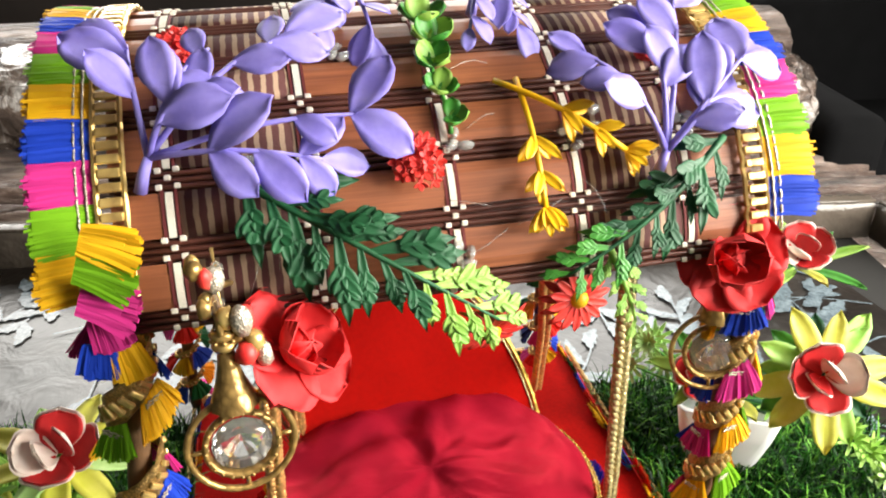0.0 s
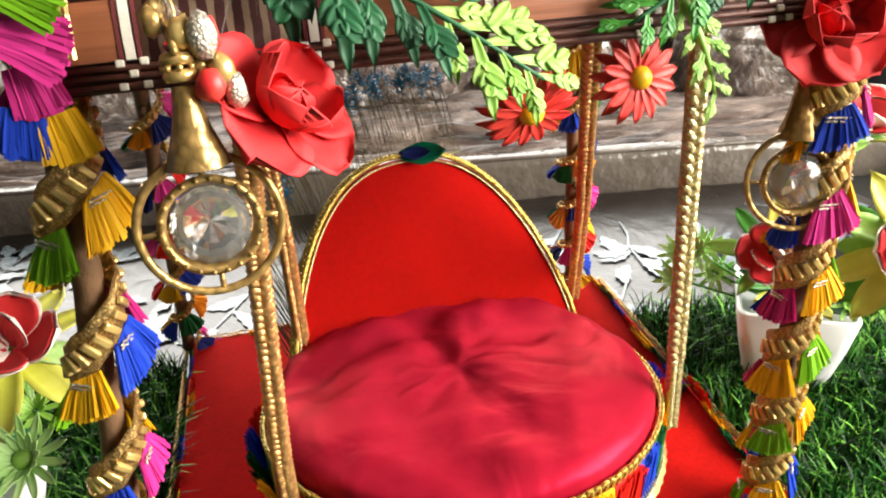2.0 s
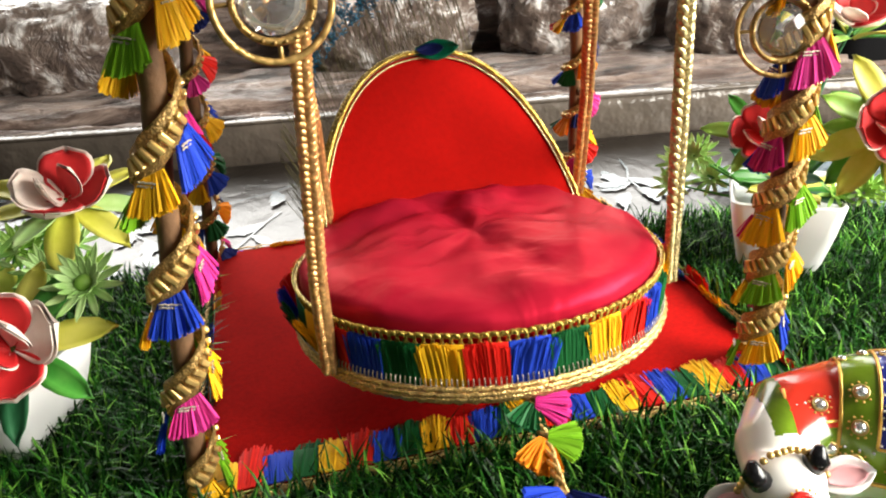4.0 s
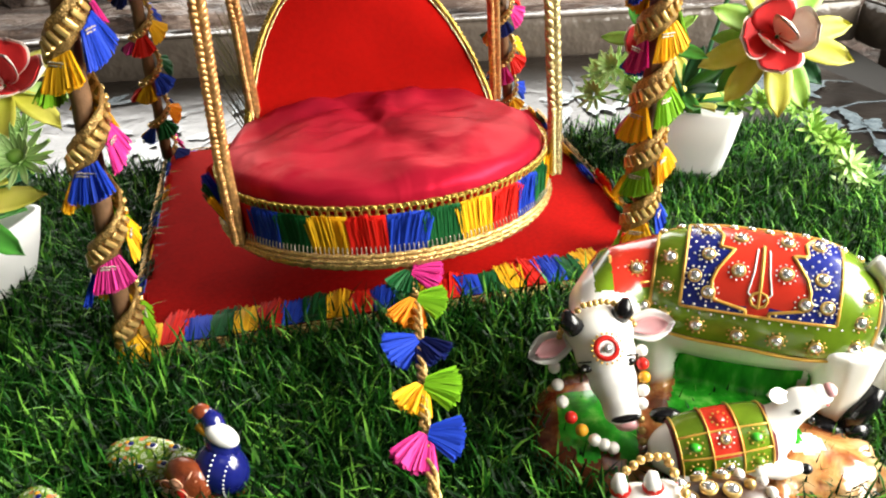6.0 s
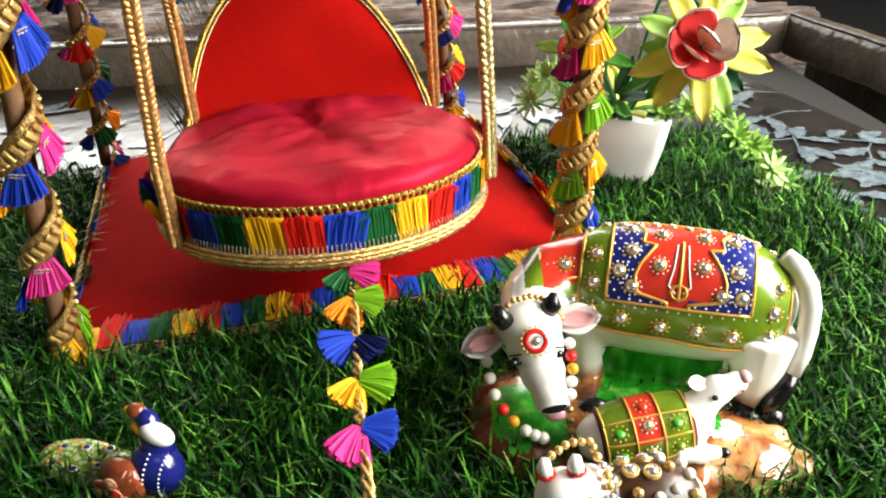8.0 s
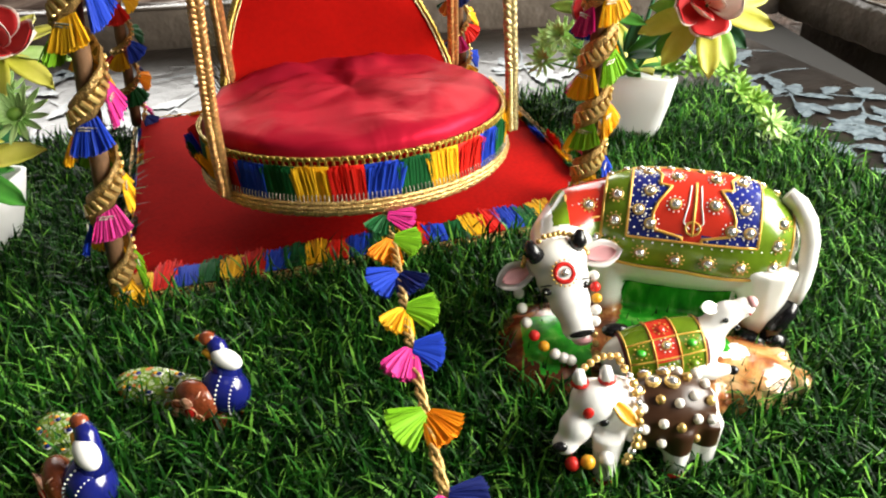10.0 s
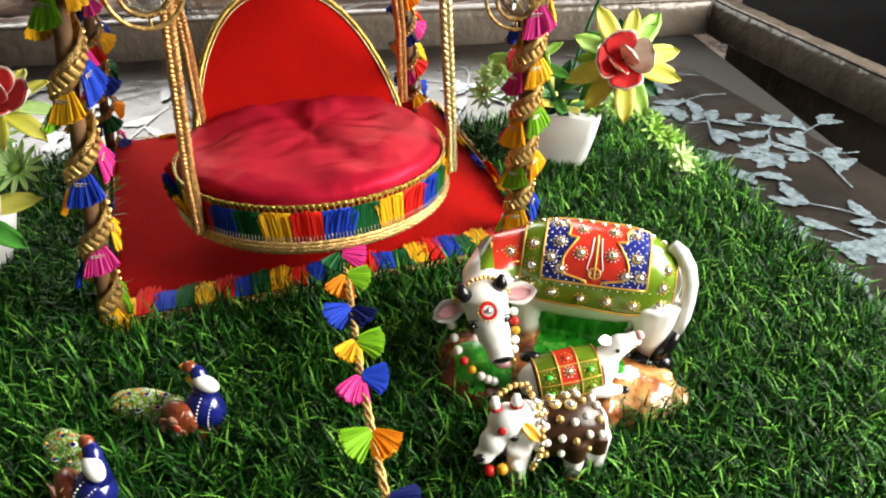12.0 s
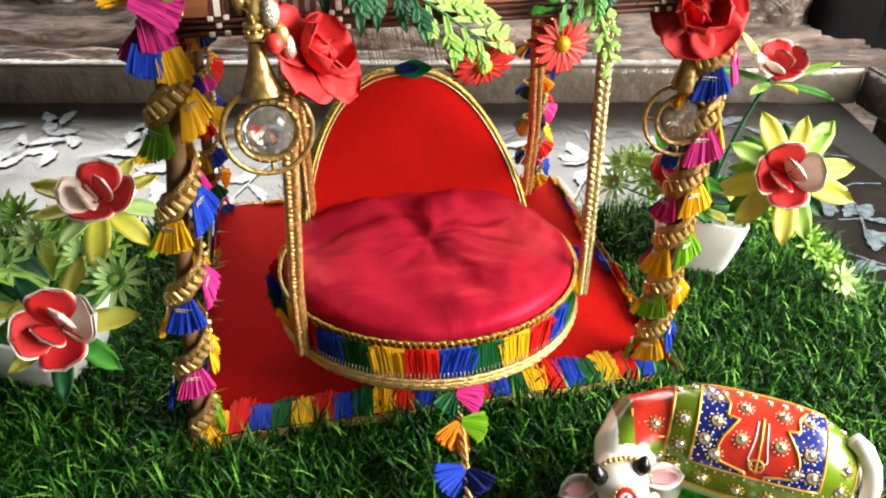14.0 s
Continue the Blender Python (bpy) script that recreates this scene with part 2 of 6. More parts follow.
def lathe(bm, profile, segs=24, m=Matrix(), mi=0):
    """Turn (radius, height) pairs round the z axis."""
    rings = []
    for r, h in profile:
        if r < 1e-6:
            rings.append([bm.verts.new(m @ Vector((0, 0, h)))])
        else:
            rings.append([bm.verts.new(m @ Vector((r * math.cos(a), r * math.sin(a), h))) for a in (2 * math.pi * k / segs for k in range(segs))])
    for a, b in zip(rings, rings[1:]):
        for k in range(segs):
            q = [a[k % len(a)], a[(k + 1) % len(a)], b[(k + 1) % len(b)], b[k % len(b)]]
            q = list(dict.fromkeys(q))
            if len(q) > 2:
                bm.faces.new(q).material_index = mi
    return bm


def box(bm, size, m=Matrix(), bevel=0.0, mi=0):
    made = bmesh.ops.create_cube(bm, size=1, matrix=m @ Matrix.Diagonal((*size, 1)))["verts"]
    if bevel:
        edges = list({e for v in made for e in v.link_edges})
        out = bmesh.ops.bevel(bm, geom=edges, offset=bevel, segments=2, affect="EDGES", profile=0.5)
        for f in out["faces"]:
            f.material_index = mi
    for v in made:
        if v.is_valid:
            for f in v.link_faces:
                f.material_index = mi
    return bm


def ball(bm, c, r, m=Matrix(), mi=0, sub=2):
    """An ellipsoid at c with radii r (number or three)."""
    rr = (r, r, r) if isinstance(r, (int, float)) else r
    made = bmesh.ops.create_icosphere(bm, subdivisions=sub, radius=1, matrix=Matrix.Translation(c) @ m @ Matrix.Diagonal((*rr, 1)))["verts"]
    for v in made:
        for f in v.link_faces:
            f.material_index = mi
    return bm


def frame_of(origin, along, up):
    """A matrix at origin whose y runs along, z near up."""
    y = Vector(along).normalized()
    x = y.cross(Vector(up)).normalized()
    if x.length < 0.5:
        x = y.orthogonal().normalized()
    z = x.cross(y)
    return Matrix(((x.x, y.x, z.x, origin[0]), (x.y, y.y, z.y, origin[1]), (x.z, y.z, z.z, origin[2]), (0, 0, 0, 1)))


def petal(bm, m, length, width, curl=0.3, cup=0.2, tip=0.35, mi=0, nx=4, ny=6, wave=0.0, base=0.25, thick=0.0):
    """A petal or leaf: runs along y of m, curls up z by curl (of its length), cupped across."""
    def at(i, j, dz):
        s, t = i / nx * 2 - 1, j / ny
        w = width * 0.5 * (base + (1 - base) * math.sin(math.pi * min(1, t ** 0.8 * 0.62 + 0.0)) ** 1.0) if tip is None else \
            width * 0.5 * max(0.02, (base + (1 - base) * math.sin(min(1, t / 0.55) * math.pi / 2)) * (1 if t < 0.55 else (max(0.0, 1 - ((t - 0.55) / 0.45) ** (2.2 - tip * 2))) ** 0.6 + 0.001))
        ang = curl * t
        yy = length * (math.sin(ang) / ang if abs(ang) > 1e-4 else 1) * t
        zz = length * ((1 - math.cos(ang)) / ang if abs(ang) > 1e-4 else 0) * t
        return m @ Vector((s * w, yy, zz + cup * width * s * s * 0.5 + wave * width * math.sin(t * 9 + s * 2) + dz))
    g = [[bm.verts.new(at(i, j, 0)) for i in range(nx + 1)] for j in range(ny + 1)]
    for j in range(ny):
        for i in range(nx):
            bm.faces.new((g[j][i], g[j][i + 1], g[j + 1][i + 1], g[j + 1][i])).material_index = mi
    if thick:
        h = [[bm.verts.new(at(i, j, -thick)) for i in range(nx + 1)] for j in range(ny + 1)]
        for j in range(ny):
            for i in range(nx):
                bm.faces.new((h[j + 1][i], h[j + 1][i + 1], h[j][i + 1], h[j][i])).material_index = mi
        for j in range(ny):
            for i in (0, nx):
                a, b, c, d = g[j][i], g[j + 1][i], h[j + 1][i], h[j][i]
                bm.faces.new((a, b, c, d) if i == 0 else (d, c, b, a)).material_index = mi
        for i in range(nx):
            bm.faces.new((g[ny][i], g[ny][i + 1], h[ny][i + 1], h[ny][i])).material_index = mi
    return bm


rng = random.Random(7)


def tassel(bm, root, along, out, width, length, mi=0, n=16, spread=0.5, r=0.0007):
    """A fan of floss: flat overlapping threads from a line of width 'along' at root, running 'out' and spreading."""
    along, out = Vector(along).normalized(), Vector(out).normalized()
    nrm = along.cross(out).normalized()
    wide = width / n * 0.8 + r * 0.25
    flare = 1 + 2 * spread * length / width
    for k in range(n):
        for row in (0, 1):
            s = (k + 0.5 * row + rng.uniform(-0.3, 0.3)) / n * 2 - 1
            p0 = Vector(root) + along * (s * width * 0.5) + nrm * (row - 0.5) * 0.0011
            d = (out + along * (s * spread + rng.uniform(-0.04, 0.04)) + nrm * rng.uniform(-0.06, 0.06)).normalized()
            L = length * (1 - 0.12 * s * s) * rng.uniform(0.9, 1.04)
            bow = nrm * rng.uniform(-0.0006, 0.0006)
            edge = along * wide + nrm * rng.uniform(-0.0003, 0.0003)
            pts = (p0, p0 + d * L * 0.5 + bow, p0 + d * L + bow * 2 + Vector((0, 0, -0.06 * L)))
            rows = []
            for j, p in enumerate(pts):
                w = edge * (1 + (flare - 1) * j / 2) * (0.85 if j == 2 else 1.0)
                rows.append((bm.verts.new(p - w), bm.verts.new(p + w)))
            for q0, q1 in zip(rows, rows[1:]):
                bm.faces.new((q0[0], q0[1], q1[1], q1[0])).material_index = mi
    return bm


def fused(bm, voxel, smooth=6):
    """Melt overlapping lumps into one skin."""
    me = bpy.data.meshes.new("lump")
    bm.to_mesh(me)
    bm.free()
    ob = bpy.data.objects.new("lump", me)
    scene.collection.objects.link(ob)
    r = ob.modifiers.new("skin", "REMESH")
    r.mode, r.voxel_size = "VOXEL", voxel
    s = ob.modifiers.new("soft", "SMOOTH")
    s.factor, s.iterations = 0.5, smooth
    ev = ob.evaluated_get(bpy.context.evaluated_depsgraph_get())
    out = bmesh.new()
    out.from_mesh(ev.to_mesh())
    ev.to_mesh_clear()
    bpy.data.objects.remove(ob)
    bpy.data.meshes.remove(me)
    return out

# ---- the room, sofa and table ----
def slab(name, x0, x1, y0, y1, z0, z1, mat, bevel=0.0):
    bm = bmesh.new()
    box(bm, (x1 - x0, y1 - y0, z1 - z0), pose((x0 + x1) / 2, (y0 + y1) / 2, (z0 + z1) / 2), bevel)
    return tagged(part(name, bm, mat, None, "", bevel > 0), kind="structure")


slab("floor", -2.5, 1.72, -2.6, 2.8, -0.53, -0.45, FLOOR)
slab("ceiling", -2.5, 1.72, -2.6, 2.8, 2.25, 2.33, WALL)
slab("wall_south", -2.5, 1.6, -2.72, -2.6, -0.45, 2.25, WALL)
slab("wall_east", 1.6, 1.72, -2.72, 2.92, -0.45, 0.25, DARK_WALL)
slab("wall_east_upper", 1.6, 1.72, -2.72, 2.92, 1.28, 2.25, WALL)
slab("wall_east_front", 1.6, 1.72, -2.72, -0.5, 0.25, 1.28, WALL)
slab("wall_east_back", 1.6, 1.72, 1.1, 2.92, 0.25, 1.28, DARK_WALL)
# back wall with its wide window
slab("wall_north", -2.5, 1.6, 2.8, 2.92, -0.45, 0.5, DARK_WALL)
slab("wall_north_upper", -2.5, 1.6, 2.8, 2.92, 2.0, 2.25, WALL)
slab("wall_north_side", 1.05, 1.6, 2.8, 2.92, 0.5, 2.0, DARK_WALL)
slab("wall_north_corner", -2.5, -2.05, 2.8, 2.92, 0.5, 2.0, WALL)
slab("wall_west", -2.62, -2.5, -2.72, 2.92, -0.45, 2.25, WALL)

TY = 7.0  # turn of table and sofa
TABLE = pose(0, 0, -0.012, 0, 0, TY)


def cloth_sheet(name, nx, ny, fn, mat, parent=None, thick=0.0):
    verts = [fn(i / nx, j / ny) for j in range(ny + 1) for i in range(nx + 1)]
    faces = [(j * (nx + 1) + i, j * (nx + 1) + i + 1, (j + 1) * (nx + 1) + i + 1, (j + 1) * (nx + 1) + i) for j in range(ny) for i in range(nx)]
    return raw(name, verts, faces, mat, parent, True)


def fbm(x, y, z=0.0, o=4):
    return noise.fractal(Vector((x, y, z)), 0.6, 2.0, o)


table = thing("coffee_table", TABLE, "low table under a glossy brown leaf-printed cloth with a raised rim", "table")
bm = bmesh.new()
box(bm, (1.64, 1.94, 0.04), pose(0.07, 0.27, -0.0212))
part("tabletop", bm, FLOOR, table, "", False)
for lx, ly in ((-0.68, -0.6), (0.75, -0.6), (-0.68, 0.9), (0.75, 0.9)):
    bm = bmesh.new()
    lathe(bm, [(0.0, -0.438), (0.022, -0.438), (0.026, -0.3), (0.03, -0.0415), (0, -0.0415)], 16, pose(lx, ly, 0))
    part("leg", bm, FLOOR, table)
cloth_sheet("tablecloth", 90, 90, lambda a, b: (-0.75 + (1.68 + 0.231 * (1.22 - 1.92 * b)) * a, -0.7 + 1.92 * b, 0.0012 + 0.0003 * fbm(a * 9, b * 9)), TABLECLOTH, table)


def rim_part(name, p, q, h=0.062, w=0.05):
    """A padded rim with a rolled top edge and a welt along it."""
    p, q = Vector(p), Vector(q)
    d = (q - p).normalized()
    nrm = Vector((d.y, -d.x, 0))
    n = 60
    prof = [(0.004, 0.0), (0.0, 0.006), (0.001, h * 0.8), (0.004, h * 0.95), (0.01, h), (w * 0.5, h * 1.04), (w, h * 0.9), (w + 0.006, h * 0.4), (w + 0.006, -0.1)]
    verts, faces = [], []
    for i in range(n + 1):
        c = p.lerp(q, i / n)
        for k, (a, z) in enumerate(prof):
            wob = 0.0016 * fbm(i * 0.35, k * 0.5, p.x)
            verts.append(c - nrm * (a + wob) + Vector((0, 0, z + wob)))
    for i in range(n):
        for k in range(len(prof) - 1):
            a = i * len(prof) + k
            faces.append((a, a + len(prof), a + len(prof) + 1, a + 1))
    raw(name, verts, faces, RIM_SATIN, table, True)
    bm = bmesh.new()
    tube(bm, [p.lerp(q, i / 40) - nrm * 0.006 + Vector((0, 0, h + 0.0012 * fbm(i * 0.5, 3))) for i in range(41)], 0.0028, 6)
    part("welt", bm, RIM_SATIN, table)


TI = TABLE.inverted()
rc = TI @ Vector((0.76, 1.283, -0.012))
rl = TI @ Vector((-0.8, 1.105, -0.012))
rr = TI @ Vector((0.965, 0.66, -0.012))
rim_part("back_rim", rl, rc)
rim_part("side_rim", rc, rr)

# sofa: seat cushion roll, flat seat, back cushions in clear covers
SOFA = pose(0, 0, 0.03, 0, 0, TY)
sofa = thing("sofa", SOFA, "long sofa covered in wrinkled brown crushed velvet", "sofa")
yf = (SOFA.inverted() @ Vector((0.2, 1.31, 0))).y


def sofa_fn(a, b):
    x = -1.6 + 2.63 * a
    deep = 0.09 * max(0.0, min(1.0, 0.35 - x))
    prof = [(0.0, -0.45), (-0.004, -0.12), (0.0, -0.05), (0.012, -0.018), (0.035, -0.004), (0.07, -0.008), (0.092, -0.022 - deep), (0.115, -0.022 - deep), (0.14, -0.004), (0.2, 0.004), (0.3, -0.006), (0.5, -0.018)]
    f = b * (len(prof) - 1)
    i = min(int(f), len(prof) - 2)
    y, z = (prof[i][k] + (prof[i + 1][k] - prof[i][k]) * (f - i) for k in (0, 1))
    fold = 0.013 * fbm(x * 3 + 4, y * 18) + 0.006 * fbm(x * 7, y * 44, 2)
    return (x, yf + y - fold * 0.5, z + fold)


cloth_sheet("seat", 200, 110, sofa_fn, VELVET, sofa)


def back_fn(a, b):
    x = -1.6 + 2.63 * a
    prof = [(0.5, -0.06), (0.47, 0.0), (0.455, 0.06), (0.48, 0.11), (0.51, 0.14), (0.55, 0.16), (0.62, 0.165), (0.7, 0.15)]
    f = b * (len(prof) - 1)
    i = min(int(f), len(prof) - 2)
    y, z = (prof[i][k] + (prof[i + 1][k] - prof[i][k]) * (f - i) for k in (0, 1))
    fold = 0.016 * fbm(x * 2.5, z * 14, 7) + 0.005 * fbm(x * 8, z * 30, 3)
    return (x, yf + y - fold, z + fold * 0.3)


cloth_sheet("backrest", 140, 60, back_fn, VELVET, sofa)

# ---- the swing stand ----
SW = pose(-0.041, 0.482, 0, 0, 0, 16)
stand = thing("swing_stand", SW, "small decorated swing stand with twig posts and bamboo canopy", "swing stand")
PW, PD = 0.415, 0.355
bm = bmesh.new()
box(bm, (PW, PD, 0.016), pose(PW / 2, PD / 2, 0.012), 0.003)
platform = part("platform", bm, FELT_RED, stand, "board covered in bright red felt")
ORDER = ("yellow", "red", "blue", "green")


def core(bm, c, along, out, width, length, thick=0.0011):
    """The dense heart of a floss patch."""
    fm = frame_of(Vector(c) + Vector(out).normalized() * length * 0.47, out, Vector(along).cross(Vector(out)))
    box(bm, (width, length * 0.94, thick), fm, 0.0004)
    return bm


def patch_row(parent, p, q, out, count, length, first=0, name="tassel", spread=0.12, skip=()):
    """A row of dense floss patches from p to q, each of one colour."""
    p, q = Vector(p), Vector(q)
    w = (q - p).length / count
    for k in range(count):
        c = p.lerp(q, (k + 0.5) / count)
        bm = bmesh.new()
        tassel(bm, c, q - p, Vector(out) + Vector((rng.uniform(-0.25, 0.25), 0, 0)), w * 1.02, length * rng.uniform(0.8, 1.2), n=38, spread=spread, r=0.0005)
        core(bm, c, q - p, Vector(out), w * 0.98, length * 0.8)
        part(name, bm, T[ORDER[(k + first) % 4]], parent)


patch_row(platform, (0.004, -0.0035, 0.0195), (PW - 0.004, -0.0035, 0.0195), (0.05, 1, 0.14), 24, 0.03, spread=0.1)
patch_row(platform, (PW + 0.0015, 0.004, 0.008), (PW + 0.0015, PD - 0.004, 0.008), (-0.5, 0, 1), 12, 0.026, 1)
patch_row(platform, (0.004, PD + 0.001, 0.008), (PW - 0.004, PD + 0.001, 0.008), (0, -0.5, 1), 16, 0.018, 2)
patch_row(platform, (-0.0015, 0.004, 0.008), (-0.0015, PD - 0.004, 0.008), (0.3, 0, 1), 12, 0.017, 0)
# gold cord with stitches along the board's lower edge
for p, q in (((0, 0), (PW, 0)), ((PW, 0), (PW, PD)), ((PW, PD), (0, PD)), ((0, PD), (0, 0))):
    bm = bmesh.new()
    pv, qv = Vector((*p, 0.0115)), Vector((*q, 0.0115))
    d = (qv - pv).normalized()
    o = Vector((d.y, -d.x, 0))
    for row, zz in ((0, 0.0), (1, 0.0034), (2, 0.0068)):
        n = 90
        tube(bm, [pv.lerp(qv, i / n) + o * (0.0052 + 0.0007 * math.sin(i * 2.2 + row)) + Vector((0, 0, zz + 0.0006 * math.sin(i * 1.7 + row * 2))) for i in range(n + 1)],
             0.0016 if row < 2 else 0.0007, 5)
    part("gold_edging", bm, GOLD_BRAID, platform)

# twig posts, each wound with a beaded gold braid and floss tassels
POSTS = (((-0.002, 0.006, 0.02), (0.036, -0.02, 0.385), 0.0, 5.2, True), ((0.393, 0.02, 0.02), (0.388, 0.012, 0.38), 2.2, 7.2, True),
         ((-0.002, 0.345, 0.02), (0.032, 0.2, 0.37), 1.0, 7.0, False), ((0.378, 0.33, 0.02), (0.31, 0.17, 0.37), 3.0, 7.0, False))
SEQ = ("pink", "blue", "yellow", "lime", "yellow")


def wound_post(a, b, phase, turns, front, seqstart=0):
    a, b = Vector(a), Vector(b)
    axis = (b - a).normalized()
    e1 = axis.cross(Vector((0, 1, 0))).normalized()
    e2 = axis.cross(e1)
    bm = bmesh.new()
    pts = [a.lerp(b, i / 16) + e1 * 0.0022 * noise.noise((i * 0.6, a.x * 40, 1)) + e2 * 0.0022 * noise.noise((i * 0.6, 9, a.x * 40)) for i in range(17)]
    tube(bm, pts, [(0.0065 if front else 0.0055) + 0.0012 * noise.noise((i * 1.3, 4, a.y * 30)) for i in range(17)], 10)
    for _ in range(5):
        i = rng.randrange(2, 15)
        ball(bm, pts[i] + e2 * rng.choice((-1, 1)) * 0.007, (0.003, 0.003, 0.004), sub=1)
    post = part("post", bm, WOOD_STICK, stand, "bare brown twig post")
    R = 0.0115 if front else 0.0095
    wid = 0.025 if front else 0.011

    def spot(s, r):
        ang = phase + s * turns * 2 * math.pi
        d = e1 * math.cos(ang) + e2 * math.sin(ang)
        return a.lerp(b, s) + d * r, d, ang
    # the braid: a ribbon with rolled edges
    bm = bmesh.new()
    n = int(turns * 26)
    rows = [(-0.5, 0.0), (-0.42, 0.0014), (0.0, 0.001), (0.42, 0.0014), (0.5, 0.0)]
    prev = None
    for i in range(n + 1):
        s = 0.985 - 0.955 * i / n
        row = [bm.verts.new(spot(s, R + lift + 0.0006 * math.sin(i * 1.9))[0] + axis * (k * wid)) for k, lift in rows]
        if prev:
            for k in range(4):
                bm.faces.new((prev[k], prev[k + 1], row[k + 1], row[k]))
        prev = row
    bmesh.ops.solidify(bm, geom=bm.faces[:], thickness=0.0008)
    braid = part("braid", bm, GOLD_BRAID, post, "woven gold braid")
    bm = bmesh.new()
    m = int(turns * 17)
    for i in range(m):
        s = 0.98 - 0.945 * i / m
        p, d, ang = spot(s, R + 0.0022)
        side = axis.cross(d)
        run = (side * R * 2 * math.pi - axis * (b - a).length / turns * -1).normalized()
        fm = frame_of(p, run.cross(d), d)
        box(bm, (0.0036, wid * 0.36, 0.003), fm, 0.0009)
    part("bead_trim", bm, GOLD_BEAD, post, "", False)
    # tassels under the braid
    steps = int(turns * (4.0 if front else 5.4))
    for i in range(steps):
        s = 0.95 - 0.93 * (i + 0.2) / steps
        p, d, ang = spot(s, R + 0.001)
        side = axis.cross(d).normalized()
        key = SEQ[(i + seqstart) % 5] if front else ("pink", "navy", "orange", "green", "blue", "yellow", "red")[i % 7]
        bm = bmesh.new()
        L = rng.uniform(0.018, 0.023) if front else rng.uniform(0.012, 0.017)
        tassel(bm, p - axis * wid * 0.42, side + axis * 0.6, d * (0.3 if front else 0.9) - axis * 1.0, 0.0155 if front else 0.009, L, n=66 if front else 30, spread=0.5 if front else 0.65, r=0.0005)
        tt = part("tassel", bm, T[key], post)
        if front:
            bm = bmesh.new()
            q0 = p - axis * wid * 0.55 + d * 0.0016
            for k in (0, 1):
                tube(bm, [q0 - axis * 0.002 * k + side * 0.006 * (j / 8 * 2 - 1) + d * (0.0008 + 0.0006 * math.sin(j * 2.4 + k)) for j in range(9)], 0.0006, 4)
            part("stitching", bm, SILVER_THREAD, post)
    return post


for k, pst in enumerate(POSTS):
    wound_post(*pst, seqstart=(0, 2, 0, 3)[k])

# canopy: a half barrel of bamboo slats, sticks and woven strips tied with cotton
CH, CR, A0, A1 = 0.164, 0.146, 12, 190
CAN = Matrix.Translation((0.2, 0.12, 0.322)) @ pose(0, 0, 0, 0, 0, 0.6)


def CP(a, deg, h=0.0):
    """A point on the canopy: a along it, deg up from the front, h off the surface."""
    t = radians(deg)
    return CAN @ Vector((a, -(CR + h) * math.cos(t), (CR + h) * math.sin(t)))


def CN(deg):
    t = radians(deg)
    return (CAN.to_3x3() @ Vector((0, -math.cos(t), math.sin(t)))).normalized()


CX = (CAN.to_3x3() @ Vector((1, 0, 0))).normalized()


def arc_panel(a0, a1, d0, d1, h0, h1, edge=0.0008, steps=4, wob=0.0):
    """A bent strip on the canopy with thickness and eased long edges."""
    bm = bmesh.new()
    rows = []
    na = max(1, int((a1 - a0) / 0.02))
    for i in range(na + 1):
        a = a0 + (a1 - a0) * i / na
        loop = []
        w = wob * noise.noise((a * 40, d0 * 0.7, 2))
        for k in range(steps + 1):
            f = k / steps
            loop.append(CP(a, d0 + (d1 - d0) * f + w, h1 - (edge if k in (0, steps) else 0)))
        loop += [CP(a, d1 + w, h0), CP(a, d0 + w, h0)]
        rows.append([bm.verts.new(p) for p in loop])
    n = len(rows[0])
    for r0, r1 in zip(rows, rows[1:]):
        for k in range(n):
            bm.faces.new((r0[k], r0[(k + 1) % n], r1[(k + 1) % n], r1[k]))
    bm.faces.new(rows[0][::-1])
    bm.faces.new(rows[-1])
    bmesh.ops.recalc_face_normals(bm, faces=bm.faces)
    return bm


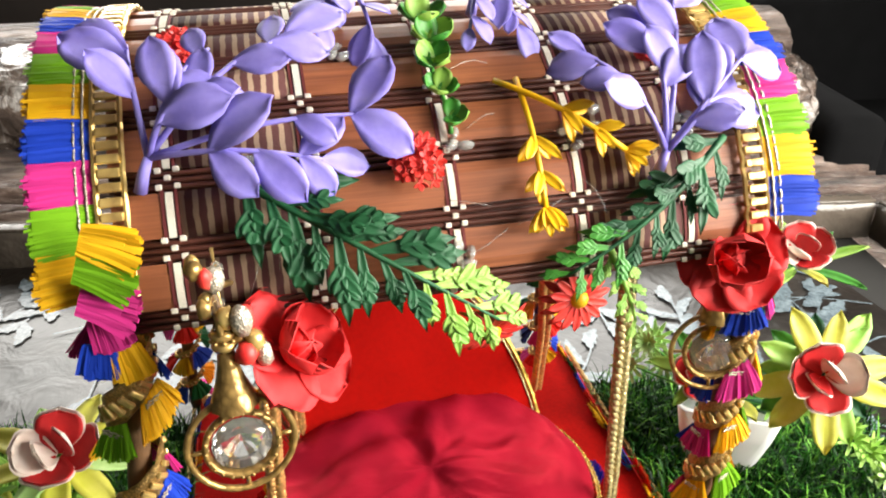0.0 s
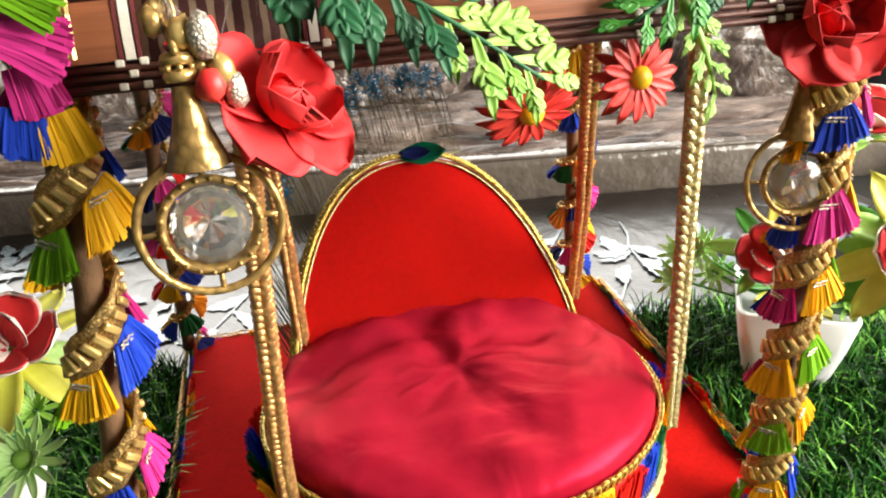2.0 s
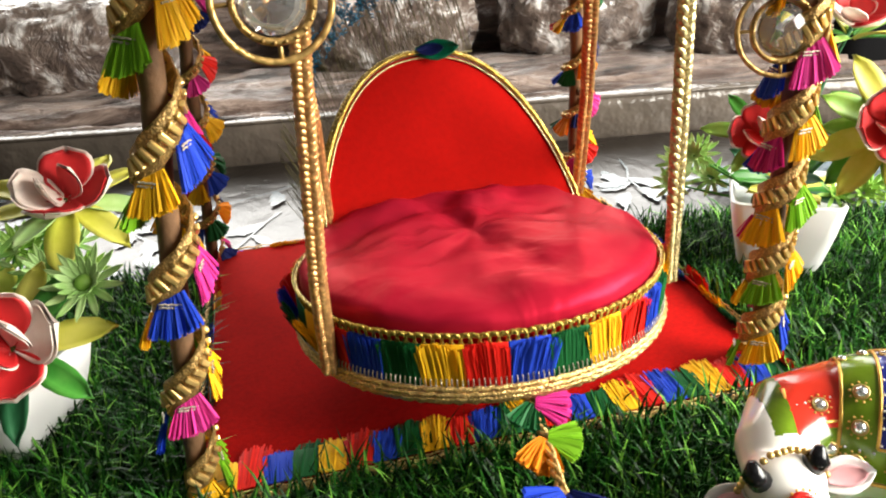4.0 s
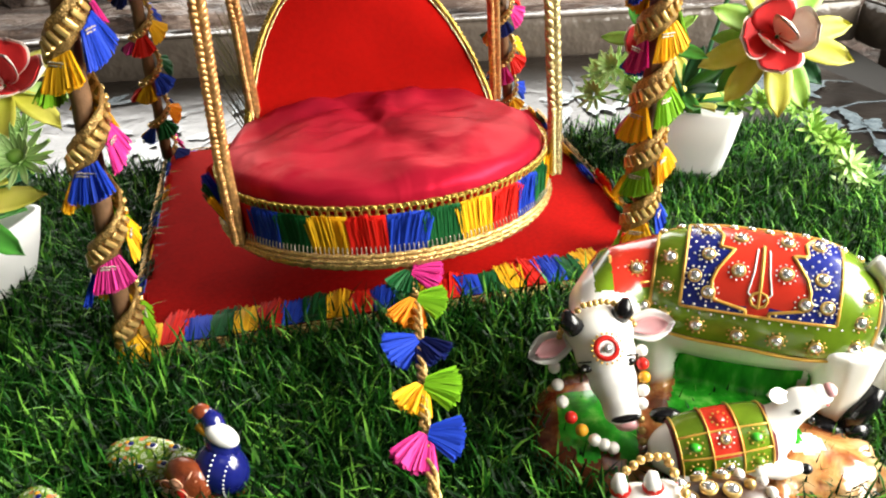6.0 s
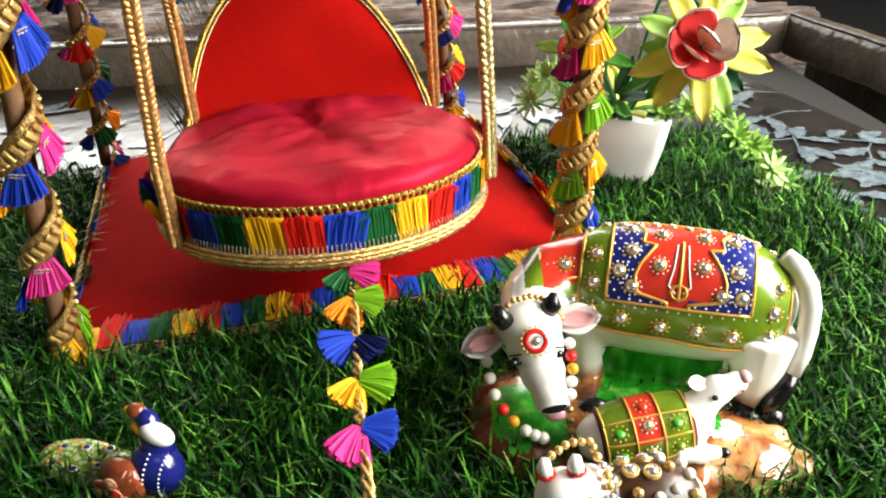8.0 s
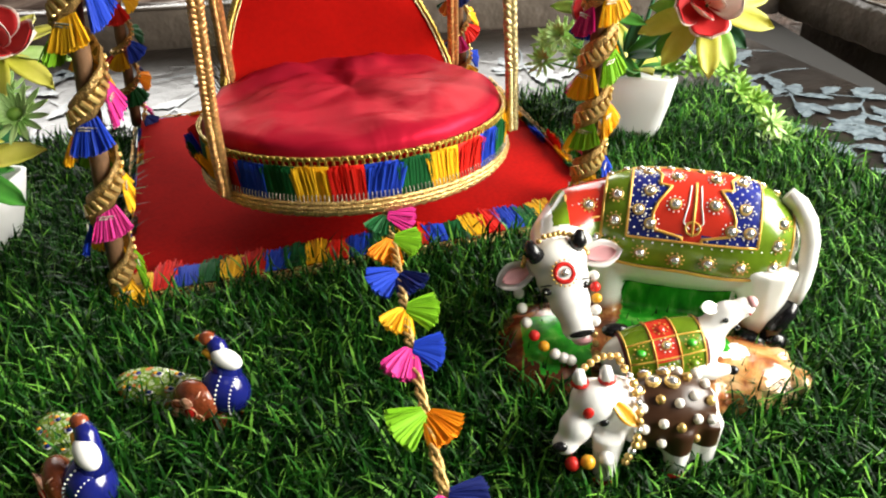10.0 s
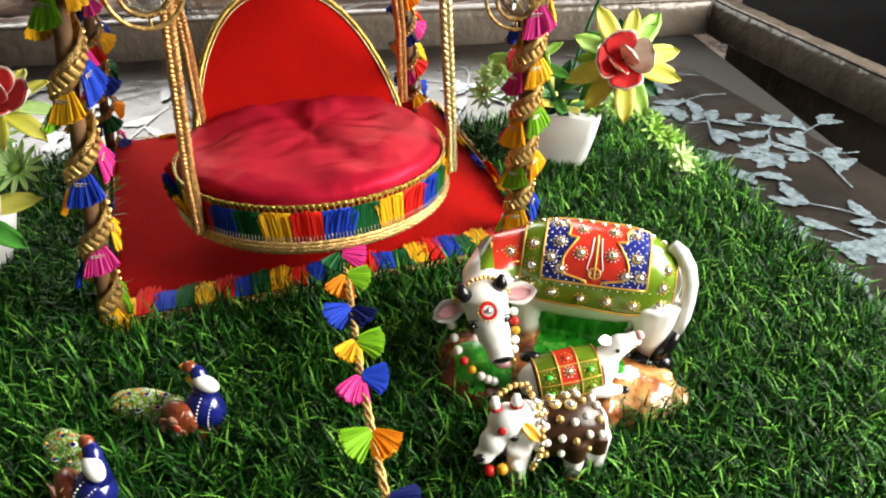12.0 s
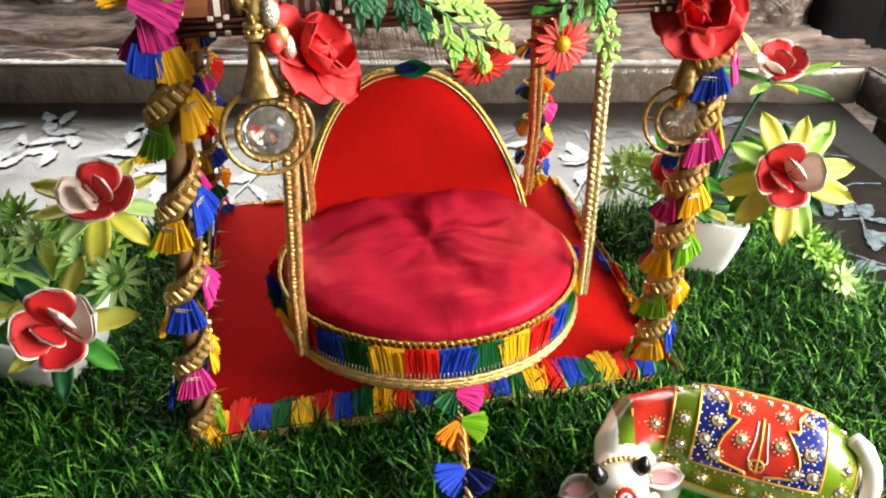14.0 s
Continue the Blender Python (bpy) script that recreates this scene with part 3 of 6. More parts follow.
canopy = part("canopy", arc_panel(-CH + 0.001, CH - 0.001, A0, A1, -0.0045, -0.0026, steps=40), SLAT_DARK, stand, "barrel canopy of reddish bamboo slats tied with cotton", False)
TIES = (-0.138, -0.072, -0.003, 0.064, 0.125)
GROUP = 13.0
deg = A0 + 0.0
row = 0
while deg < A1 - 6:
    # a group of dark sticks
    for k in range(3):
        d = deg + 0.8 + k * 1.35
        bm = bmesh.new()
        tube(bm, [CP(-CH + 2 * CH * i / 12, d + 0.12 * math.sin(i * 1.3 + d), 0.0002 + 0.0005 * noise.noise((i * 0.5, d, 0))) for i in range(13)], 0.00145, 6)
        part("stick", bm, SLAT_DARK, canopy)
    s0, s1 = deg + 4.4, deg + GROUP - 0.2
    if s1 < A1:
        for a0, a1, kind in ((-CH, TIES[0] - 0.002, SLAT), (TIES[0] + 0.003, TIES[1] - 0.004, WOVEN), (TIES[1] + 0.003, TIES[3] - 0.003, SLAT),
                             (TIES[3] + 0.004, TIES[4] - 0.003, WOVEN), (TIES[4] + 0.003, CH, SLAT)):
            if kind is WOVEN:
                part("woven_strip", arc_panel(a0, a1, s0 - 0.1, s1 + 0.1, -0.0025, 0.0012 + 0.0003 * (row % 2)), WOVEN, canopy)
            else:
                part("slat", arc_panel(a0, a1, s0, s1, -0.0024, 0.0012 + rng.uniform(0, 0.0006), wob=0.2), SLAT, canopy, "", False)
        for j, a in enumerate(TIES):
            part("cotton_tie", arc_panel(a - 0.0017, a + 0.0017, s0, s1, -0.001, 0.0024), COTTON, canopy, "", False)
            for sgn in (-1, 1):
                part("thread_tie", arc_panel(a + sgn * 0.0032 - 0.0007, a + sgn * 0.0032 + 0.0007, s0 - 1, s1 + 1, -0.001, 0.002), MAROON, canopy, "", False)
    for a in TIES:
        bm = bmesh.new()
        for sgn, dd in ((-1, 0.4), (1, 0.5), (-1, 3.6), (1, 3.7), (0, 2.1)):
            fm = frame_of(CP(a + sgn * 0.0042, deg + dd + 0.4, 0.0014), CX, CN(deg + dd))
            box(bm, (0.0028, 0.0032, 0.002), fm, 0.0006)
        part("knot", bm, COTTON, canopy, "", False)
    deg += GROUP
    row += 1

# gold braid and floss fringe round both ends of the canopy
FSEQ = ("yellow", "lime", "pink", "blue")
for sgn in (-1, 1):
    bm = bmesh.new()
    n = 64
    for i in range(n):
        d = A0 + 6 + (A1 - A0 - 8) * i / n
        fm = frame_of(CP(sgn * (CH - 0.001), d, 0.0052), CX, CN(d))
        box(bm, (0.0046, 0.0105, 0.0026), fm, 0.0009)
    for a in (-0.0062, 0.0062):
        tube(bm, [CP(sgn * (CH - 0.001) + a, A0 + 5 + (A1 - A0 - 6) * i / 90, 0.0045 + 0.0007 * math.sin(i * 2.5)) for i in range(91)], 0.0015, 6)
    part("gold_trim", bm, GOLD_BEAD, stand, "beaded gold braid", False)
    bm = bmesh.new()
    for o in (0.0095, 0.0135):
        tube(bm, [CP(sgn * (CH + o), A0 + 5 + (A1 - A0 - 6) * i / 120, 0.0046 + 0.0005 * math.sin(i * 2.9)) for i in range(121)], 0.0007, 4)
    part("stitching", bm, SILVER_THREAD, stand)
    count = 20
    for k in range(count):
        d0 = A0 + 8 + (A1 - A0 - 12) * (k + 0.5) / count
        bm = bmesh.new()
        along = CP(0, d0 + 3) - CP(0, d0 - 3)
        tassel(bm, CP(sgn * (CH + 0.006), d0, 0.003), along, CX * sgn + CN(d0) * 0.12, 0.0212, 0.03, n=32, spread=0.05, r=0.0006)
        core(bm, CP(sgn * (CH + 0.006), d0, 0.003), along, CX * sgn + CN(d0) * 0.12, 0.021, 0.029)
        part("fringe_tassel", bm, T[FSEQ[(k + (0 if sgn < 0 else 3)) % 4]], stand)
# loose fringe end turned over the lower left corner
for k, (key, c, o) in enumerate((("yellow", (0.028, -0.03, 0.408), (1, -0.2, -0.35)), ("lime", (0.024, -0.032, 0.396), (1, -0.2, -0.35)), ("pink", (0.022, -0.032, 0.38), (1, -0.1, -0.4)),
                                 ("pink", (0.028, -0.026, 0.366), (0.2, -0.1, -1)), ("blue", (0.024, -0.026, 0.351), (-0.2, -0.1, -1)), ("yellow", (0.034, -0.026, 0.348), (0.2, -0.1, -1)))):
    bm = bmesh.new()
    oo = Vector(o).normalized()
    tassel(bm, c, oo.cross(Vector((0, -1, 0.2))), oo, 0.014, 0.026 if k < 3 else 0.018, n=26, spread=0.2, r=0.0006)
    core(bm, c, oo.cross(Vector((0, -1, 0.2))), oo, 0.013, 0.02)
    part("fringe_tassel", bm, T[key], stand)

# ---- the hanging seat ----
seat = thing("swing_chair", SW, "round swing chair with red back hung on braided gold ropes", "swing chair")
SR, SZ0, SZ1 = 0.124, -0.02, 0.013
ST = Matrix.Translation((0.201, 0.078, 0.098)) @ pose(0, 0, 0, -6.0, 0, 0)
bm = bmesh.new()
lathe(bm, [(0, SZ0), (SR - 0.002, SZ0), (SR, SZ0 + 0.002), (SR, SZ1 - 0.002), (SR - 0.002, SZ1), (SR - 0.008, SZ1), (SR - 0.01, SZ1 - 0.006), (0, SZ1 - 0.006)], 72, ST)
drum = part("seat_drum", bm, FELT_RED, seat)


def rim_point(deg, r, z):
    t = radians(deg)
    return ST @ Vector((r * math.cos(t), r * math.sin(t), z))


ROT = ST.to_3x3()
n = 32
for k in range(n):
    d = (360 * (k + 0.5) / n + 15.2) % 360
    out = ROT @ Vector((math.cos(radians(d)), math.sin(radians(d)), 0))
    bm = bmesh.new()
    tang = Vector((-out.y, out.x, 0))
    tassel(bm, rim_point(d, SR + 0.0022, SZ0 + 0.003), tang, ROT @ Vector((0, 0, 1)) + out * (0.06 + (0.35 if 150 < d < 205 or d > 345 else 0)) + tang * rng.uniform(-0.18, 0.18), 0.0245, 0.029, n=64, spread=0.06, r=0.00045)
    core(bm, rim_point(d, SR + 0.0018, SZ0 + 0.003), tang, ROT @ Vector((0, 0, 1)), 0.0245, 0.028, 0.0018)
    part("tassel", bm, T[ORDER[k % 4]], drum)
# looped gold lace on the upper edge, gold braid under the lower
bm = bmesh.new()
N = 150
for i in range(N):
    d = 360 * i / N
    c = rim_point(d, SR + 0.001, SZ1 + 0.001)
    out = ROT @ Vector((math.cos(radians(d)), math.sin(radians(d)), 0))
    tang = Vector((-out.y, out.x, 0)).normalized()
    up = out.cross(tang)
    tube(bm, [c + out * (0.0012 + 0.0012 * math.sin(u)) + tang * 0.0026 * math.cos(u) + up * (-0.002 + 0.0045 * math.sin(u)) for u in (2 * math.pi * j / 7 for j in range(8))], 0.0009, 4, caps=False)
tube(bm, [rim_point(360 * i / 180, SR + 0.0018, SZ1 + 0.0015 + 0.0005 * math.sin(i * 2.1)) for i in range(181)], 0.0016, 5)
part("gold_lace", bm, GOLD_LACE, drum, "looped gold lace")
for j, (rr, zz) in enumerate(((SR + 0.004, SZ0 + 0.002), (SR + 0.0045, SZ0 - 0.0012), (SR + 0.0035, SZ0 - 0.0044), (SR + 0.001, SZ0 - 0.0072))):
    bm = bmesh.new()
    tube(bm, [rim_point(360 * i / 240, rr + 0.0005 * math.sin(i * 2.0 + j), zz + 0.0005 * math.sin(i * 2.6 + j * 2)) for i in range(241)], 0.0018, 5)
    part("gold_braid", bm, GOLD_BRAID, drum, "gold braid edging")
bm = bmesh.new()
for i in range(260):
    d = 360 * i / 260
    tube(bm, [rim_point(d, SR + 0.0042, SZ0 + 0.002), rim_point(d, SR + 0.0045, SZ0 + 0.006), rim_point(d, SR + 0.0035, SZ0 + 0.0085)], 0.0005, 3, caps=False)
part("stitching", bm, SILVER_THREAD, drum)


def cushion_fn():
    bm = bmesh.new()
    rings, prev = 22, None
    for i in range(rings + 1):
        f = i / rings
        ring = []
        for k in range(72):
            t = 2 * math.pi * k / 72
            r = SR * 0.99 * math.sin(min(1, f * 1.12) * math.pi / 2) if f > 0 else 0
            dome = 0.021 * (1 - f ** 3.2) + 0.004 + 0.009 * math.exp(-(((r * math.cos(t) + 0.02) / 0.075) ** 2 + ((r * math.sin(t) - 0.07) / 0.04) ** 2))
            x, y = r * math.cos(t), r * math.sin(t)
            # pinched tuck near the back, soft folds running out from it
            dx, dy = x + 0.012, y - 0.055
            q = math.hypot(dx, dy)
            a = math.atan2(dy, dx)
            fold = 0.004 * math.sin(a * 5 + 1.2 * fbm(x * 20, y * 20)) * min(1, q * 30) * math.exp(-q * 9)
            dome -= 0.007 * math.exp(-(q / 0.02) ** 2)
            dome += fold + 0.0075 * fbm(x * 15, y * 15, 5) * (1 - f * 0.6)
            z = SZ1 - 0.004 + dome
            if f > 0.93:
                z = SZ1 - 0.004 + dome * (1 - f) / 0.07
            ring.append(bm.verts.new(ST @ Vector((x, y, z))))
            if i == 0:
                break
        if prev:
            for k in range(72):
                q = [prev[k % len(prev)], ring[k], ring[(k + 1) % 72], prev[(k + 1) % len(prev)]]
                q = list(dict.fromkeys(q))
                bm.faces.new(q)
        prev = ring
    bmesh.ops.recalc_face_normals(bm, faces=bm.faces)
    return bm


part("cushion", cushion_fn(), SATIN, seat, "puckered crimson satin cushion")
BKM = Matrix.Translation((0.206, 0.140, 0.088)) @ pose(0, 0, 0, 0, 0, 4) @ pose(0, 0, 0, 90 - 32, 0, 0)
outline = []
for k in range(49):
    s = k / 48 * 2 - 1
    outline.append((math.copysign(abs(s) ** 0.75, s) * 0.107, 0.160 * max(0.0, 1 - abs(s) ** 1.75) ** 0.62))
bm = bmesh.new()
f = [bm.verts.new(BKM @ Vector((x, y, 0.0))) for x, y in outline]
g = [bm.verts.new(BKM @ Vector((x, y, -0.006))) for x, y in outline]
bm.faces.new(f[::-1])
bm.faces.new(g)
for k in range(48):
    bm.faces.new((f[k], f[k + 1], g[k + 1], g[k]))
bm.faces.new((f[48], f[0], g[0], g[48]))
bmesh.ops.recalc_face_normals(bm, faces=bm.faces)
back = part("backrest", bm, VELVET_BACK, seat, "arched back board in red felt", False)
bm = bmesh.new()
for j in range(3):
    tube(bm, [BKM @ Vector((x * (1.012 + 0.012 * j), y * (1.008 + 0.008 * j) + 0.001, 0.0012 - 0.003 * j + 0.0008 * math.sin(i * 2.3 + j))) for i, (x, y) in enumerate(outline)], 0.0019, 6)
for i in range(0, 48):
    for h in (0.0, 0.5):
        x, y = (outline[i][q] * (1 - h) + outline[i + 1][q] * h for q in (0, 1))
        ball(bm, BKM @ Vector((x * 1.03, y * 1.02 + 0.001, 0.0)), 0.0016, sub=1)
part("gold_piping", bm, GOLD_LACE, back, "twisted gold piping")
bm = bmesh.new()
tube(bm, [BKM @ Vector((x * 0.985, y * 0.985, 0.001)) for x, y in outline], 0.0008, 5)
part("inner_cord", bm, GOLD_PALE, back)


def braid_rope(pts, mat, r=0.0054, period=0.0115):
    """A plaited cord of three strands, flat to the viewer."""
    pts = [Vector(p) for p in pts]
    length = sum((b - a).length for a, b in zip(pts, pts[1:]))
    d = (pts[-1] - pts[0]).normalized()
    e1 = d.cross(Vector((0, 1, 0))).normalized()
    e2 = d.cross(e1)
    n = int(length / period * 8)

    def along(f):
        f *= len(pts) - 1
        i = min(int(f), len(pts) - 2)
        return pts[i].lerp(pts[i + 1], f - i)
    bm = bmesh.new()
    for s in range(4):
        ph = 2 * math.pi * s / 4
        line = []
        for i in range(n + 1):
            w = 2 * math.pi * i / 8 + ph
            line.append(along(i / n) + e1 * r * 0.62 * math.sin(w) + e2 * r * 0.4 * math.sin(2 * w))
        tube(bm, line, r * 0.45, 6)
    return part("rope", bm, mat, seat, "braided gold rope")


braid_rope([(0.088, 0.008, 0.086), (0.088, 0.002, 0.15), (0.094, -0.012, 0.27), (0.1, -0.02, 0.355)], GOLD_ROPE)
# front right rope: paler gold carries the stronger light from the right
braid_rope([(0.325, 0.03, 0.096), (0.321, 0.024, 0.15), (0.301, -0.004, 0.33), (0.3, -0.005, 0.35)], GOLD_PALE)
braid_rope([(0.106, 0.158, 0.098), (0.105, 0.155, 0.2), (0.092, 0.15, 0.45)], GOLD_ROPE)
braid_rope([(0.324, 0.192, 0.1), (0.308, 0.14, 0.2), (0.268, 0.04, 0.35), (0.262, 0.03, 0.4)], GOLD_ROPE)

# pull cord with floss tassels, led forward from under the seat
garland = thing("tassel_pull_cord", SW, "gold pull cord set with bright floss tassels", "pull cord")
cord = [Vector((0.198, -0.04, 0.079)), Vector((0.196, -0.075, 0.071)), Vector((0.187, -0.138, 0.072)), Vector((0.180, -0.184, 0.068)), Vector((0.174, -0.25, 0.058)),
        Vector((0.17, -0.32, 0.04)), Vector((0.168, -0.37, 0.02)), Vector((0.168, -0.42, 0.014))]


def cord_at(f):
    f *= len(cord) - 1
    i = min(int(f), len(cord) - 2)
    return cord[i].lerp(cord[i + 1], f - i), (cord[i + 1] - cord[i]).normalized()


bm = bmesh.new()
for s in range(3):
    line = []
    for i in range(121):
        p, d = cord_at(i / 120)
        e = d.cross(Vector((1, 0, 0)))
        w = i * 0.8 + s * 2.1
        line.append(p + Vector((1, 0, 0)) * 0.0022 * math.sin(w) + e * 0.0022 * math.cos(w))
    tube(bm, line, 0.0014, 5)
part("cord", bm, GOLD_BRAID, garland, "twisted gold cord")
GSEQ = ("green", "pink", "orange", "lime", "navy", "blue", "yellow", "lime", "pink", "blue", "orange", "lime", "pink", "navy", "yellow", "blue", "orange", "lime", "pink", "blue")
for k, key in enumerate(GSEQ):
    p, d = cord_at((2 * (k // 2) + 0.8) / len(GSEQ))
    down = d if d.y < 0 else -d
    front = Vector((0, -0.5, 1))
    side = 1 if (k // 2) % 3 != 2 else -1
    out = Vector((-0.4 * side, 0, 0)) + down * 0.7 if k % 2 == 0 else Vector((0.95 * side, 0, 0)) + down * 0.4
    bm = bmesh.new()
    tassel(bm, p + front.normalized() * (0.0032 + 0.0008 * (k % 2)) + out * 0.001, out.cross(front), out, 0.008, 0.0185 + 0.0015 * (k % 3), n=46, spread=0.55, r=0.00055)
    part("tassel", bm, T[key], garland)

# ---- artificial flowers and jewels fixed on the canopy ----


def deco(name, label, category, group=""):
    return thing(name, SW, label, category, group)


def leaf_at(bm, p, d, up, length, width, curl=0.4, cup=0.2, tip=0.4, base=0.2, mi=0, thick=0.0005):
    petal(bm, frame_of(p, d, up), length, width, curl, cup, tip, mi, 4, 6, 0.0, base, thick)


def bowed(p, q, lift, n=6):
    p, q = Vector(p), Vector(q)
    return [p.lerp(q, i / n) + lift * math.sin(math.pi * i / n) for i in range(n + 1)]


def purple_spray(label, base, tips, leaf=0.034):
    ob = deco("artificial_purple_sprig", label, "artificial foliage", "purple sprigs on the canopy")
    root = CP(*base, 0.004)
    fork = CP(base[0] + 0.006, base[1] + 5, 0.012)
    bm = bmesh.new()
    tube(bm, [root, root.lerp(fork, 0.5) + CN(base[1]) * 0.002, fork], [0.0032, 0.0028, 0.0022], 7)
    stem = part("stem", bm, PURPLE, ob)
    for a, d, h in tips:
        tip = CP(a, d, h)
        line = bowed(fork, tip, CN(d) * 0.012, 8)
        bm = bmesh.new()
        tube(bm, line, [0.0018 - 0.00012 * i for i in range(9)], 6)
        part("twig", bm, PURPLE, stem)
        for i in (3, 5, 7, 8):
            d0 = (line[min(i, 8)] - line[i - 1]).normalized()
            for sgn in ((-1, 1) if i < 8 else (0,)):
                if rng.random() < 0.4:
                    continue
                n = CN(d)
                side = d0.cross(n) * sgn
                L = leaf * rng.uniform(0.6, 1.15)
                bm = bmesh.new()
                leaf_at(bm, line[i], d0 * 0.8 + side * 0.9 + n * rng.uniform(-0.1, 0.5), n + side * 0.4, L, L * 0.6, -rng.uniform(0.1, 0.9), 0.14, 0.3, 0.15)
                part("leaf", bm, PURPLE, ob)
    return ob


purple_spray("glossy purple plastic leaf sprig glued on bamboo canopy", (-0.15, 38), ((-0.15, 64, 0.02), (-0.112, 60, 0.025), (-0.075, 60, 0.03), (-0.036, 46, 0.02), (-0.066, 39, 0.02), (-0.122, 52, 0.02)))
purple_spray("upright purple plastic leaf sprig glued on bamboo canopy", (0.104, 30), ((0.072, 53, 0.025), (0.11, 60, 0.025), (0.13, 64, 0.03), (0.165, 52, 0.02), (0.14, 44, 0.012)))
purple_spray("small purple plastic leaf sprig lying over canopy top", (-0.045, 76), ((-0.06, 68, 0.012), (-0.03, 66, 0.01)), 0.022)
purple_spray("small purple plastic leaf sprig lying over canopy top", (0.03, 76), ((0.022, 66, 0.012), (0.05, 67, 0.01)), 0.022)

ob = deco("artificial_green_sprig", "round-leaved bright green plastic sprig on canopy", "artificial foliage")
line = [CP(-0.001 + 0.002 * math.sin(i), 72 - i * 3.2, 0.006) for i in range(10)]
bm = bmesh.new()
tube(bm, line, 0.0014, 6)
part("stem", bm, LEAF_MID, ob)
for i in range(0, 10, 2):
    n = CN(72 - i * 3.2)
    for k in range(4 if i < 8 else 3):
        a = k * math.pi / 2 + i * 0.6
        t = (line[min(i + 1, 9)] - line[max(i - 1, 0)]).normalized()
        d = (CX * math.cos(a) + t * math.sin(a) * 0.8 + n * 0.55).normalized()
        bm = bmesh.new()
        L = (0.017, 0.016, 0.014, 0.012, 0.011)[i // 2]
        leaf_at(bm, line[i], d, n, L, L * 0.85, 0.3, 0.4, -0.1, 0.3, 0, 0.0008)
        part("leaf", bm, (LEAF_MID, LEAF_LIME)[k % 2], ob)


def red_cluster(a, d, r, label="cluster of tiny coral-red plastic florets on canopy"):
    ob = deco("artificial_floret_cluster", label, "artificial flower", "red floret clusters")
    c, n = CP(a, d, 0.006), CN(d)
    e = CX.cross(n)
    bm = bmesh.new()
    ball(bm, c, r * 0.35)
    core = part("core", bm, CORAL, ob)
    for k in range(26):
        f = (k + 0.5) / 26
        rr, t = math.sqrt(f) * 1.25, k * 2.4
        dv = (n * math.cos(rr) + (CX * math.cos(t) + e * math.sin(t)) * math.sin(rr)).normalized()
        p = c + dv * r * rng.uniform(0.75, 1.05)
        bm = bmesh.new()
        tube(bm, [c, p], [0.0007, 0.0009], 4)
        for j in range(4):
            leaf_at(bm, p, dv * 0.35 + (CX * math.cos(j * 1.57 + t) + e * math.sin(j * 1.57 + t)), dv, 0.0042, 0.0032, 0.3, 0.2, 0.6, 0.4)
        part("floret", bm, CORAL, ob)


red_cluster(-0.02, 38, 0.014)
red_cluster(0.119, 58, 0.014)
red_cluster(-0.128, 67, 0.011)


def yellow_spray(a0, d0, a1, d1, label):
    ob = deco("artificial_yellow_flower", label, "artificial flower", "yellow sprays on the canopy")
    p, q = CP(a0, d0, 0.006), CP(a1, d1, 0.012)
    line = bowed(p, q, CN((d0 + d1) / 2) * 0.006, 8)
    bm = bmesh.new()
    tube(bm, line, 0.0017, 6)
    part("stem", bm, YEL_PL, ob)
    t = (q - p).normalized()
    n = CN(d1)
    s = t.cross(n)
    for i, cnt, L in ((4, 4, 0.018), (6, 5, 0.017), (8, 11, 0.016)):
        for k in range(cnt):
            w = 2 * math.pi * k / cnt + i
            bm = bmesh.new()
            leaf_at(bm, line[i], t * 0.75 + s * math.cos(w) * 0.8 + n * (0.25 + 0.5 * math.sin(w)), n, L * rng.uniform(0.8, 1.1), L * 0.34, -0.5, 0.3, 0.3, 0.4)
            part("petal", bm, YEL_PL, ob)


yellow_spray(0.04, 54, 0.041, 27, "yellow plastic flower spray hanging down the canopy")
yellow_spray(0.028, 54, 0.088, 36, "orange-yellow plastic flower spray slanting across canopy")


def fern(label, p0, p1, lift, count, mats, L):
    ob = deco("artificial_fern", label, "artificial foliage", "green ferns on the canopy")
    line = bowed(p0, p1, lift, 14)
    bm = bmesh.new()
    tube(bm, line, [0.0022 - 0.0001 * i for i in range(15)], 6)
    part("stem", bm, mats[0], ob)
    for k in range(count):
        f = (k + 0.5) / count
        i = min(13, int(f * 14))
        t = (line[i + 1] - line[i]).normalized()
        n = Vector((0, -0.8, 0.5)).normalized()
        s = t.cross(n).normalized()
        w = rng.uniform(-1.1, 1.1) + (math.pi if k % 2 else 0)
        d = (t * 0.75 + s * math.cos(w) + n * (0.35 + 0.3 * math.sin(w)) + Vector((0, 0, -0.35))).normalized()
        ll = L * rng.uniform(0.7, 1.15) * (1 - 0.3 * f)
        bm = bmesh.new()
        p = line[i].lerp(line[i + 1], f * 14 - i)
        leaf_at(bm, p, d, n, ll, ll * 0.17, -0.6, 0.3, 0.2, 0.4)
        e = d.cross(n).normalized()
        for j in range(1, 4):
            for sg in (-1, 1):
                leaf_at(bm, p + d * ll * (0.2 + 0.14 * j), d * 1.2 + e * sg * rng.uniform(0.5, 1.0) + n * rng.uniform(-0.2, 0.2), n, ll * (0.34 - 0.05 * j) * rng.uniform(0.7, 1.3), ll * 0.15, -0.3, 0.2, 0.2, 0.5)
        part("frond", bm, mats[1] if f > 0.62 else mats[0], ob)


